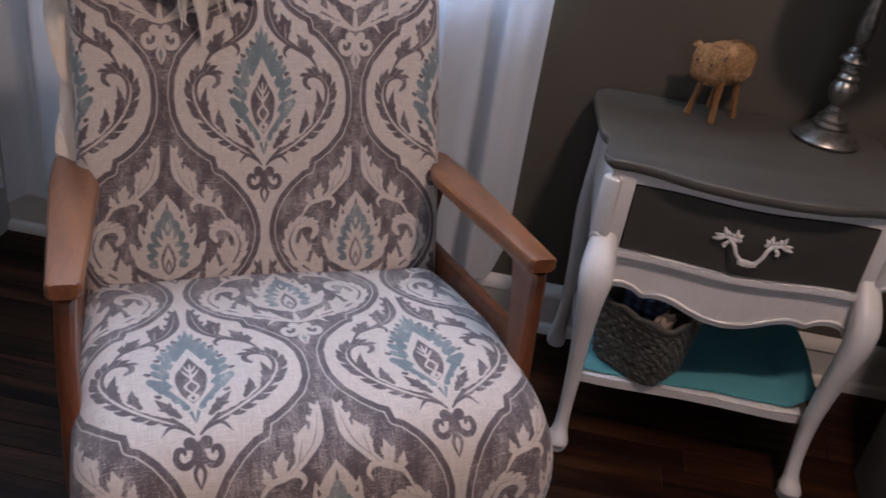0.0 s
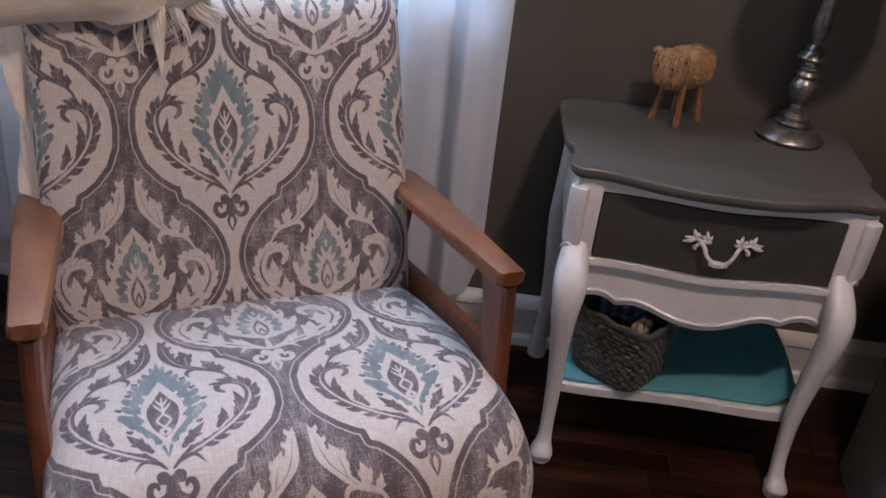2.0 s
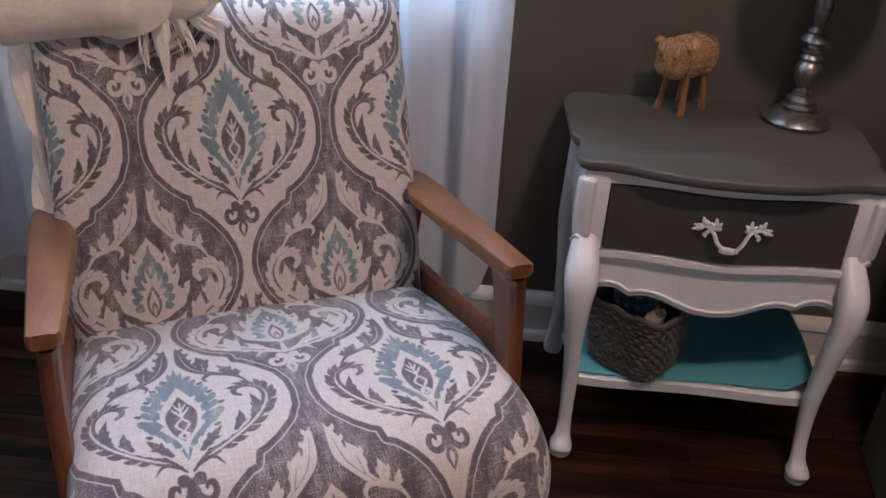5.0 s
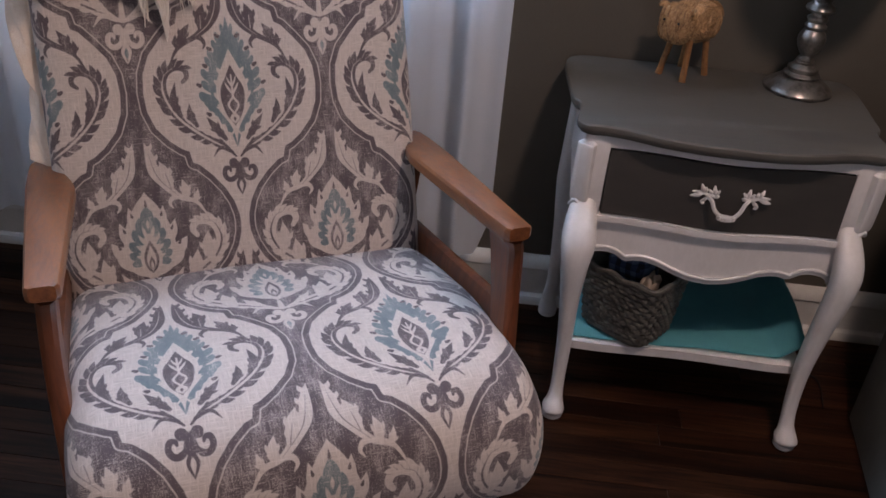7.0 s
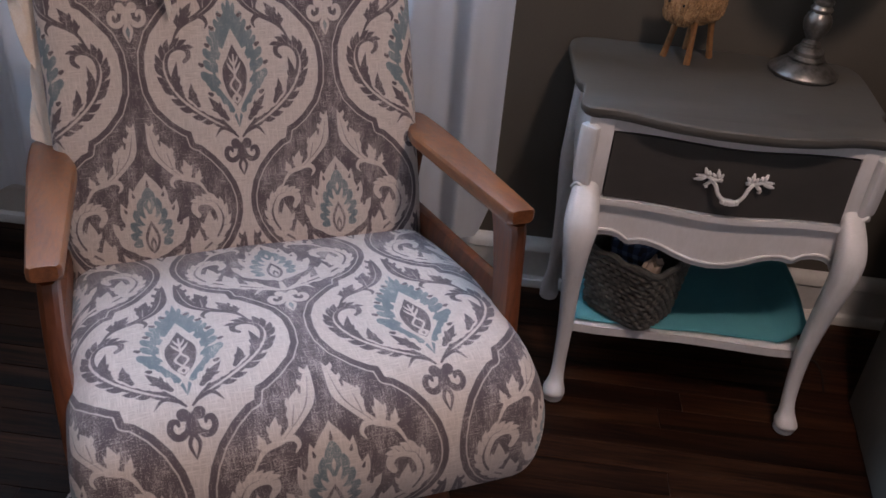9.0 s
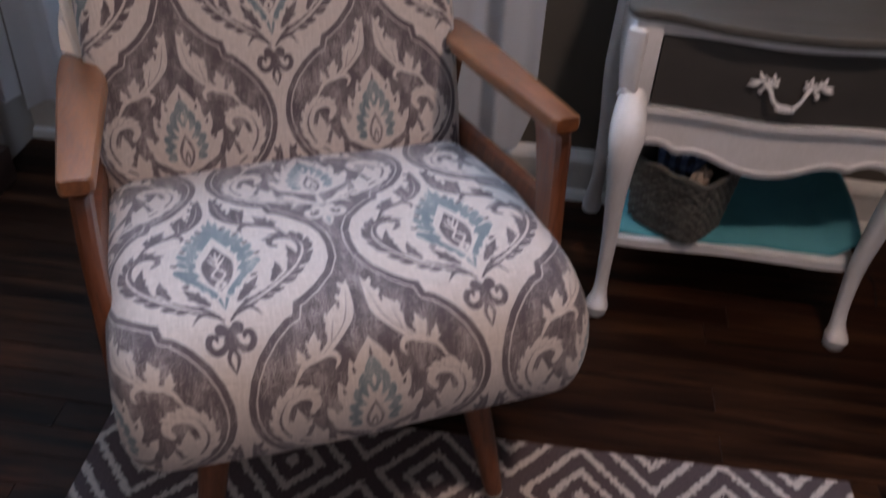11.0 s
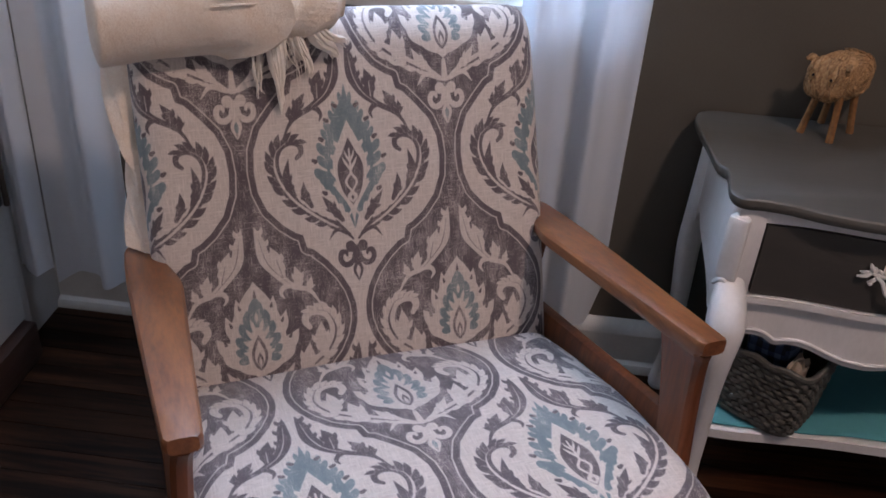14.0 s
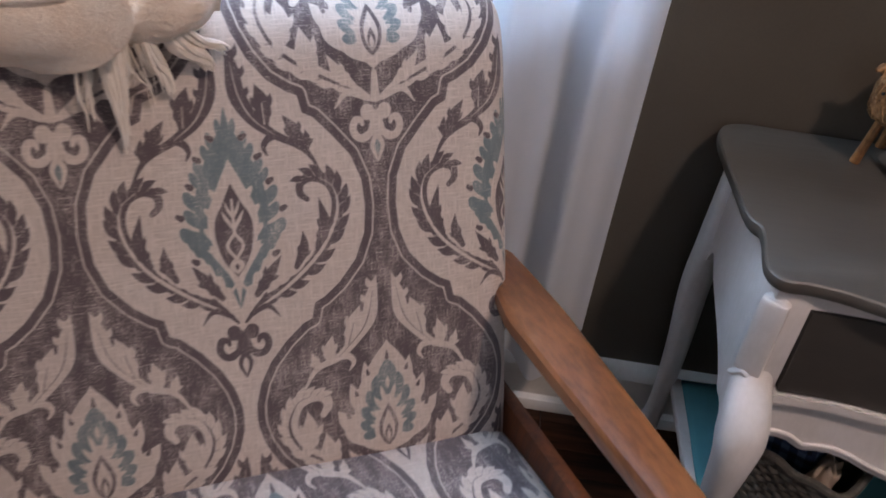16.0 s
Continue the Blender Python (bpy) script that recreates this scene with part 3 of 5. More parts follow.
        for x, y in ((23, 22), (37, 0), (47, -24)):
            self.stroke([(x, y), (x * 1.06, y + 5)], (2.4, 0.8), "ink")
        self.zoom = (1.0, 1.0, 0.0)
        self.plume([(3, -108), (28, -93), (60, -80), (92, -62), (112, -38), (116, -16), (107, 4), (92, 11), (77, 9), (71, -2), (77, -13)],
                   (2, 5.4, 7.8, 9.0, 9.6, 9.4, 8.4, 7.4, 6.4, 5.4, 3.8), 13, 1, 18, 0.42)
        self.acanthus([(98, -56), (93, -32), (95, -6)], (5.4, 9.6, 0.3), 2, 1.4)
        self.acanthus([(64, -78), (71, -60), (75, -36)], (6.0, 10, 0.3), 2, 1.4)
        self.acanthus([(24, -92), (38, -80), (50, -62)], (3.6, 6.0, 0.3), 2, 1.4)
        self.stroke([(8, -106), (30, -99), (44, -113)], (3, 3.4, 0.6))
        self.stroke([(0, -82), (0, -106)], (3, 5))
        self.spray([(9, 140), (15, 117), (19, 94), (30, 76), (55, 52), (82, 41), (100, 14)],
                   [(44, 64), (37, 88), (29, 108)], [(66, 48), (66, 62), (62, 78)], [(78, 43), (83, 50), (86, 62)],
                   [(56, 51), (44, 50), (39, 42), (44, 34)])
        self.fleur(-134, True)
        return self


PRINT = Print().draw()


def print_fields(x, y):
    """The print's fields at places of the cloth, in millimetres from a motif's middle."""
    fx = np.abs((x + REPEAT_W / 2) % REPEAT_W - REPEAT_W / 2)
    fy = (y + REPEAT_H / 2) % REPEAT_H
    i, j = np.floor(fy).astype(int), np.floor(fx).astype(int)
    u, v = fy - i, fx - j
    rows = len(PRINT.y)
    out = {}
    for key, grid in (("ink", PRINT.ink), ("teal", PRINT.teal), ("thin", PRINT.thin)):
        i0, i1, j1 = i % rows, (i + 1) % rows, np.minimum(j + 1, len(PRINT.x) - 1)
        out[key] = np.clip((grid[i0, j] * (1 - u) + grid[i1, j] * u) * (1 - v) + (grid[i0, j1] * (1 - u) + grid[i1, j1] * u) * v, -6, 6)
    return out


# ---- the room ----
WALL_Y, WEST_X, EAST_X, SOUTH_Y, CEIL = 1.76, -1.13, 2.3, -1.9, 2.4
# window opening in the wall behind the chair
WX0, WX1, WZ0, WZ1 = -1.00, -0.035, 0.775, 2.05
# right casing; the opening beyond it is added to backlight the curtain
MX0, MX1 = -0.263, -0.177

structure("floor", boxes(((WEST_X - 0.12, SOUTH_Y - 0.12, -0.06), (EAST_X + 0.12, WALL_Y + 0.12, -0.008))), M_gap, "dark subfloor under walnut boards")
structure("wall_north", boxes(((WEST_X, WALL_Y, 0), (WX0, WALL_Y + 0.12, CEIL)), ((WX1, WALL_Y, 0), (EAST_X, WALL_Y + 0.12, CEIL)),
                              ((WX0, WALL_Y, 0), (WX1, WALL_Y + 0.12, WZ0)), ((WX0, WALL_Y, WZ1), (WX1, WALL_Y + 0.12, CEIL))), M_wall, "dark charcoal painted wall")
structure("wall_west", boxes(((WEST_X - 0.12, SOUTH_Y, 0), (WEST_X, WALL_Y + 0.12, CEIL))), M_white_wall, "off-white painted wall")
structure("wall_east", boxes(((EAST_X, SOUTH_Y, 0), (EAST_X + 0.12, WALL_Y + 0.12, CEIL))), M_wall, "dark charcoal painted wall")
# unseen wall; its opening is invented to let sky fill into the room
structure("wall_south", boxes(((WEST_X - 0.12, SOUTH_Y - 0.12, 0), (-0.4, SOUTH_Y, CEIL)), ((1.4, SOUTH_Y - 0.12, 0), (EAST_X + 0.12, SOUTH_Y, CEIL)),
                              ((-0.4, SOUTH_Y - 0.12, 0), (1.4, SOUTH_Y, 0.9)), ((-0.4, SOUTH_Y - 0.12, 2.25), (1.4, SOUTH_Y, CEIL))), M_wall, "dark charcoal painted wall, unseen, with a wide opening added for fill light")
structure("ceiling", boxes(((WEST_X - 0.12, SOUTH_Y - 0.12, CEIL), (EAST_X + 0.12, WALL_Y + 0.12, CEIL + 0.1))), M_ceiling, "plain white ceiling")


def baseboard(name, x0, x1):
    """Tall flat board with a moulded cap and a rounded shoe."""
    bm = bmesh.new()
    prof = [(0.0, 0.0), (-0.034, 0.0), (-0.034, 0.010), (-0.029, 0.019), (-0.020, 0.022), (-0.018, 0.024), (-0.018, 0.088), (-0.022, 0.092), (-0.021, 0.104), (-0.013, 0.114), (-0.006, 0.119), (0.0, 0.120)]
    extrude(bm, [(WALL_Y - 0.0005 + a, b) for a, b in prof], x0, x1, 0)
    return structure(name, bm, M_trim, "cream-white moulded wooden baseboard")


baseboard("baseboard", WEST_X + 0.001, EAST_X - 0.001)

# window: frame, sill, panes and blind
win = thing("window_1", pose(0, 0, 0), "white-painted window with lowered white blind", "window", kind="structure")
part("window_frame", boxes(((WX1, WALL_Y - 0.022, WZ0 - 0.05), (WX1 + 0.045, WALL_Y, WZ1 + 0.09)), ((WX0 - 0.085, WALL_Y - 0.022, WZ0 - 0.05), (WX0, WALL_Y, WZ1 + 0.09)),
                           ((WX0, WALL_Y - 0.022, WZ1), (WX1, WALL_Y, WZ1 + 0.09)), bev=0.003), M_trim, win)
part("window_sill", boxes(((WX0 - 0.10, WALL_Y - 0.055, WZ0 - 0.028), (WX1 + 0.048, WALL_Y + 0.05, WZ0)), bev=0.005), M_trim, win)
# the window's right casing, run through the widened opening
part("side_casing", boxes(((MX0, WALL_Y - 0.022, WZ0), (MX1, WALL_Y + 0.10, WZ1)), bev=0.003), M_trim, win)
part("sash", boxes(((WX0, WALL_Y + 0.06, WZ0), (WX1, WALL_Y + 0.10, WZ0 + 0.05)), ((WX0, WALL_Y + 0.06, WZ1 - 0.05), (WX1, WALL_Y + 0.10, WZ1)),
                   ((WX0, WALL_Y + 0.06, WZ0 + 0.05), (WX0 + 0.045, WALL_Y + 0.10, WZ1 - 0.05)), ((WX1 - 0.02, WALL_Y + 0.06, WZ0 + 0.05), (WX1, WALL_Y + 0.10, WZ1 - 0.05)),
                   ((WX0 + 0.045, WALL_Y + 0.062, 1.39), (MX0, WALL_Y + 0.098, 1.44)), bev=0.002), M_trim, win)
for z0, z1 in ((WZ0 + 0.05, 1.39), (1.44, WZ1 - 0.05)):
    # the second column of panes is added, only to pass light behind the curtain
    for x0, x1 in ((WX0 + 0.045, MX0), (MX1, WX1 - 0.02)):
        pane = part("pane", boxes(((x0, WALL_Y + 0.078, z0), (x1, WALL_Y + 0.082, z1))), M_glass, win, "clear glass pane", False)
        pane.visible_shadow = False
m_day = bpy.data.materials.new("overcast_daylight")
m_day.use_nodes = True
_em = m_day.node_tree.nodes.new("ShaderNodeEmission")
_em.inputs[0].default_value, _em.inputs[1].default_value = (0.72, 0.86, 1.0, 1), 6.0
m_day.node_tree.links.new(_em.outputs[0], m_day.node_tree.nodes["Material Output"].inputs[0])
structure("backdrop", boxes(((-3.0, 3.2, -0.5), (1.8, 3.22, 3.6))), m_day, "bright pale daylight outside the window", False)
blind = thing("window_blind", pose(0, 0, 0), "white slatted blind lowered inside the window", "blind")
part("bottom_rail", boxes(((WX0 + 0.01, WALL_Y + 0.012, WZ0 + 0.012), (MX0 - 0.006, WALL_Y + 0.05, WZ0 + 0.030)), bev=0.004), M_trim, blind)
part("head_rail", boxes(((WX0 + 0.005, WALL_Y + 0.008, WZ1 - 0.05), (MX0 - 0.004, WALL_Y + 0.055, WZ1 - 0.003)), bev=0.004), M_trim, blind)
bm = bmesh.new()
box(bm, (WX0 + 0.012, -0.024, -0.0015), (MX0 - 0.008, 0.024, 0.0015), 0.001, 1, Matrix.Rotation(radians(-12), 4, "X"))
slat_mesh = mesh("slat", bm, M_trim)
for k in range(29):
    o = new("slat", slat_mesh)
    o.parent = blind
    o.location = (0, WALL_Y + 0.031, WZ0 + 0.055 + 0.041 * k)

# white door on the west wall, with its casing, hinge and dark threshold
door = thing("door_1", pose(0, 0, 0), "aged off-white door in its casing with dark hinges", "door", kind="structure")
part("door_leaf", boxes(((WEST_X + 0.001, 0.70, 0.095), (WEST_X + 0.032, 1.555, 2.05)), bev=0.003), M_door, door)
part("door_casing", boxes(((WEST_X + 0.001, 1.562, 0.0), (WEST_X + 0.024, 1.588, 2.10)), bev=0.004), M_door, door)
for z in (0.40, 1.70):
    h = bmesh.new()
    box(h, (WEST_X + 0.032, 1.530, z - 0.045), (WEST_X + 0.035, 1.5545, z + 0.045), 0.001, 1)
    lathe(h, [(0.004, -0.048), (0.006, -0.046), (0.006, 0.046), (0.004, 0.048)], 12, (WEST_X + 0.040, 1.5585, z))
    part("hinge", h, M_hinge, door, "dark bronze hinge")
part("threshold", boxes(((WEST_X + 0.001, 0.55, 0.0), (WEST_X + 0.052, 1.5605, 0.088)), bev=0.008), M_dark_wood, door, "dark stained wooden threshold")


def curtain(name, x0, x1, y, z0, z1, folds, depth, seed, label, hem=0.0, lift=0.0):
    """A hanging cloth with soft folds that widen downwards, with thickness and a hem."""
    nx, nz = 150, 90
    u, w = np.meshgrid(np.linspace(0, 1, nx), np.linspace(0, 1, nz))
    ph = np.random.RandomState(seed).uniform(0, 6.28, 4)
    wave = np.sin(2 * np.pi * folds * u + ph[0] + 0.5 * np.sin(2.2 * w + ph[1])) + 0.35 * np.sin(4.3 * np.pi * folds * u + ph[2] + w)
    amp = depth * (0.65 + 0.35 * (1 - w))
    X = x0 + (x1 - x0) * u + 0.006 * np.sin(3 * w + ph[3]) * (1 - w)
    Y = y + amp * wave
    Z = z0 + (z1 - z0) * w + hem * np.sin(2 * np.pi * folds * u + ph[2]) * (1 - w) ** 6 + lift * np.clip((u - 0.86) / 0.14, 0, 1) ** 1.3 * (1 - w) ** 4
    front = np.stack([X, Y, Z], -1)
    back = front + np.array([0, 0.0025, 0])
    ring = np.concatenate([front, back[:, ::-1], front[:, :1]], 1)
    ob = new(name, grid_mesh(name, ring, M_curtain))
    return tagged(ob, label, "curtain", "curtains at the window")


curtain("curtain", -0.170, 0.045, 1.652, 0.172, 2.2, 1.8, 0.026, 3, "white cotton curtain panel hanging beside the dark wall", 0.004, 0.065)
curtain("curtain", -1.118, -1.052, 1.60, 0.180, 2.2, 1.0, 0.012, 5, "narrow white curtain panel gathered in the corner", 0.004)
curtain("curtain", -1.050, -0.900, 1.640, 0.150, 2.21, 1.3, 0.022, 8, "white cotton curtain panel hanging behind the armchair", 0.004)

rod = thing("curtain_rod", pose(0, 0, 0), "dark metal curtain rod fixed to the wall above the window", "curtain rod")
bm = bmesh.new()
sweep(bm, [(-1.20, 1.655, 2.205, 0.009, 0.009), (-0.6, 1.655, 2.205, 0.009, 0.009), (0.06, 1.655, 2.205, 0.009, 0.009)], 6, 14, up=(0, 0, 1))
part("pole", bm, M_hinge, rod)
for x in (-1.1, 0.0):
    part("bracket", boxes(((x - 0.008, 1.66, 2.195), (x + 0.008, WALL_Y, 2.215)), ((x - 0.02, WALL_Y - 0.006, 2.17), (x + 0.02, WALL_Y, 2.24)), bev=0.002), M_hinge, rod)

# rug
rug = bmesh.new()
box(rug, (-0.577, -0.95, 0.0), (0.637, 0.997, 0.009), 0.003, 2)
tagged(part("rug", rug, M_rug), "taupe and cream pile rug with concentric diamonds", "rug")
bpy.data.objects["rug"].matrix_world = Matrix.Translation((0, 0, 0.001)) @ Matrix.Rotation(radians(1.0), 4, "Z")

# ---- armchair ----
CHAIR = pose(0.222 * math.cos(radians(25.5)) - 0.75 * math.sin(radians(25.5)), 0.222 * math.sin(radians(25.5)) + 0.75 * math.cos(radians(25.5)), 0, 0, 0, 25.5)
chair = thing("armchair", CHAIR, "wooden armchair upholstered in grey and teal damask linen", "armchair")


def cushion(name, profile, half, round_r, depth, step, print_at, fullness, dip):
    """An upholstered shell: a profile (y, z) run across the width, with rounded sides; printed by print_at(x, s)."""
    path, s = by_length(smooth_path(profile, 400), int(sum(np.linalg.norm(np.diff(np.array(profile), axis=0), axis=1)) / step))
    t = np.gradient(path, axis=0)
    t /= np.linalg.norm(t, axis=1)[:, None]
    normal = np.stack([-t[:, 1], t[:, 0]], 1)
    if dip > 0:
        normal = -normal
    flat, arc = half - round_r, math.pi / 2 * round_r
    total = flat + arc + max(0, depth - round_r)
    q = np.linspace(-total, total, int(2 * total / step))
    a = np.abs(q)
    ang = np.clip((a - flat) / round_r, 0, math.pi / 2)
    x = np.where(a < flat, a, flat + round_r * np.sin(ang)) * np.sign(q)
    sink = np.where(a < flat, 0, round_r * (1 - np.cos(ang))) + np.maximum(0, a - flat - arc)
    lift = fullness * np.clip(1 - (x / half) ** 2, 0, 1)
    S, Q = np.meshgrid(s, q, indexing="ij")
    rise = (lift - sink)[None, :]
    P = np.stack([np.broadcast_to(x[None, :], S.shape), path[:, 0][:, None] + normal[:, 0][:, None] * rise, path[:, 1][:, None] + normal[:, 1][:, None] * rise], -1)
    soft = 0.0016 * np.sin(19 * Q + 3 * np.sin(11 * S)) * np.sin(13 * S + 1.3)
    P[..., 2] += soft
    px, py = print_at(Q, S)
    return grid_mesh(name, P, M_damask, np.stack([px / 1000, py / 1000], -1), print_fields(px, py))


SEAT = [(0.56, 0.335), (0.50, 0.358), (0.40, 0.392), (0.30, 0.418), (0.20, 0.434), (0.10, 0.441), (0.05, 0.434), (0.012, 0.414), (-0.014, 0.382), (-0.024, 0.342), (-0.020, 0.300), (-0.006, 0.270), (0.03, 0.256), (0.08, 0.254)]
_path, _s = by_length(smooth_path(SEAT, 400), 800)
SEAT_A = float(np.interp(-0.165, -_path[:, 0][:500], _s[:500]))
seat = new("seat", cushion("seat", SEAT, 0.304, 0.055, 0.075, 0.0011, lambda Q, S: ((Q + 0.004) * 1000 * 1.006 + 158, (SEAT_A - S) * 1000 * 0.975 * (1 - 0.7 * np.clip(SEAT_A - S - 0.1, 0, 1))), 0.006, 1))
seat.parent = chair
seat.location.x = 0.003
seat["label"] = "cushioned seat in printed damask linen"
SL = radians(21.6)


def on_back(r, out=0.0):
    """Place on the backrest's front plane, r metres up its slope."""
    return (0.5085 + r * math.sin(SL) - out * math.cos(SL), 0.37 + r * math.cos(SL) + out * math.sin(SL))


BACK = [on_back(-0.09, -0.01), on_back(-0.03, 0.0), on_back(0.06, 0.004), on_back(0.18, 0.006), on_back(0.30, 0.004), on_back(0.40, 0.0), on_back(0.455, -0.006),
        on_back(0.487, -0.024), on_back(0.499, -0.05), on_back(0.490, -0.078), on_back(0.46, -0.092), on_back(0.40, -0.095)]
_bp, _bs = by_length(smooth_path(BACK, 400), 800)
BACK_A = float(np.interp(on_back(0.2852)[1], _bp[:500, 1], _bs[:500]))
backrest = new("backrest", cushion("backrest", BACK, 0.297, 0.034, 0.05, 0.0011, lambda Q, S: ((Q + 0.013) * 1000 * 1.032, (S - BACK_A) * 1000 * 0.985), 0.006, -1))
backrest.parent = chair
backrest["label"] = "tall padded backrest in printed damask linen"


def side_panels(name, outline):
    """Plain linen closing the flanks of a cushion."""
    for s in (-1, 1):
        bm = bmesh.new()
        extrude(bm, outline, s * 0.281, s * 0.289, 0)
        me = mesh(name, bm, M_damask, False)
        o = new(name, me)
        o.parent = chair
        co = np.array([v.co for v in me.vertices])
        for key, values in print_fields(co[:, 1] * 1000 + 70, co[:, 2] * 1000).items():
            me.attributes.new(key, "FLOAT", "POINT").data.foreach_set("value", values.astype(np.float32))


side_panels("seat_flank", [(0.50, 0.30), (0.50, 0.34), (0.30, 0.39), (0.10, 0.41), (0.03, 0.40), (0.005, 0.34), (0.01, 0.285), (0.04, 0.268), (0.30, 0.265)])
side_panels("back_flank", [on_back(-0.06, -0.02), on_back(0.44, -0.02), on_back(0.475, -0.05), on_back(0.44, -0.085), on_back(-0.06, -0.085)])
bm = bmesh.new()
extrude(bm, [on_back(-0.08, -0.086), on_back(0.47, -0.086), on_back(0.47, -0.096), on_back(-0.08, -0.096)], -0.275, 0.275, 0, 0.003)
part("back_cover", bm, M_tan_cloth, chair, "plain linen back cover")
part("seat_base", boxes(((-0.27, 0.03, 0.235), (0.27, 0.53, 0.268)), bev=0.004), M_leg_wood, chair, "wooden seat frame")


def armrest(s):
    """A paddle arm: straight edges widening to a corner near the back, then cut in; falls to the rear."""
    bm = bmesh.new()
    near = -0.012 if s > 0 else 0.0
    keys = [(0.118, 0.279 + near, 0.308 + near), (0.124, 0.2745 + near, 0.313 + near), (0.20, 0.272 + near * 0.8, 0.317 + near * 0.8), (0.35, 0.267 + near * 0.4, 0.3245 + near * 0.4),
            (0.49, 0.2625, 0.331), (0.512, 0.2635, 0.332), (0.535, 0.268, 0.3325), (0.60, 0.281, 0.333), (0.645, 0.290, 0.332), (0.655, 0.297, 0.326)]
    ky = np.array([k[0] for k in keys])
    ys = np.concatenate([np.linspace(0.118, 0.13, 6), np.linspace(0.14, 0.48, 18), np.linspace(0.485, 0.655, 24)])
    rows = [(y, (lo + hi) / 2, (hi - lo) / 2) for y, lo, hi in zip(ys, np.interp(ys, ky, [k[1] for k in keys]), np.interp(ys, ky, [k[2] for k in keys]))]
    n = 24
    rings = []
    for y, cx, hw in rows:
        ztop = 0.618 - 0.20 * (y - 0.125)
        th = 0.0125 if y > 0.126 else 0.010
        ring = []
        for j in range(n):
            a = 2 * math.pi * j / n
            ca, sa = math.cos(a), math.sin(a)
            q = (abs(ca) ** 5 + abs(sa) ** 5) ** -0.2
            ring.append(bm.verts.new((s * (cx + q * ca * hw), y, ztop - th + q * sa * th)))
        rings.append(ring)
    for a, b in zip(rings, rings[1:]):
        for j in range(n):
            bm.faces.new((a[j], a[(j + 1) % n], b[(j + 1) % n], b[j]))
    bm.faces.new(rings[0])
    bm.faces.new(rings[-1])
    part("armrest", bm, M_chair_wood, chair, "honey-stained wooden paddle armrest")
    # post under the arm's front, flared at its head
    bm = bmesh.new()
    sweep(bm, [(s * 0.294 + near * 0.6, 0.184, 0.5865, 0.0125, 0.054), (s * 0.297, 0.184, 0.555, 0.0125, 0.040), (s * 0.300, 0.176, 0.49, 0.0125, 0.031), (s * 0.300, 0.164, 0.42, 0.0125, 0.027), (s * 0.300, 0.152, 0.33, 0.0125, 0.025), (s * 0.299, 0.146, 0.27, 0.012, 0.023)],
          30, 16, 5.0, fixed=True)
    part("arm_post", bm, M_leg_wood, chair)
    # side rail that climbs to the post
    bm = bmesh.new()
    sweep(bm, [(s * 0.303, 0.165, 0.434, 0.011, 0.027), (s * 0.303, 0.35, 0.392, 0.011, 0.026), (s * 0.303, 0.56, 0.345, 0.011, 0.026), (s * 0.303, 0.66, 0.322, 0.011, 0.026)], 14, 14, 5.0, up=(0, 0, 1))
    part("side_rail", bm, M_leg_wood, chair)
    # rear post that carries the arm and the back
    bm = bmesh.new()
    sweep(bm, [(s * 0.310, 0.605, 0.500, 0.010, 0.024), (s * 0.302, 0.63, 0.36, 0.012, 0.024), (s * 0.30, 0.69, 0.18, 0.012, 0.020), (s * 0.298, 0.75, 0.0015, 0.011, 0.014)], 16, 12, 4.0, fixed=True)
    part("rear_leg", bm, M_leg_wood, chair)
    # splayed front leg with its glide
    bm = bmesh.new()
    head, foot = (0.157, 0.205) if s > 0 else (-0.188, -0.230)
    sweep(bm, [(head, 0.065, 0.262, 0.0225, 0.0225), (head * 0.45 + foot * 0.55, 0.045, 0.13, 0.0185, 0.0185), (foot, 0.032, 0.015, 0.0135, 0.0135)], 12, 18)
    part("front_leg", bm, M_leg_wood, chair, "tapered round wooden leg")
    bm = bmesh.new()
    lathe(bm, [(0.009, 0.0102), (0.0138, 0.0104), (0.0145, 0.012), (0.014, 0.0152), (0.010, 0.0158)], 20, (foot, 0.0318, 0))
    part("glide", bm, M_glide, chair, "pale metal foot glide")


armrest(-1)
armrest(1)

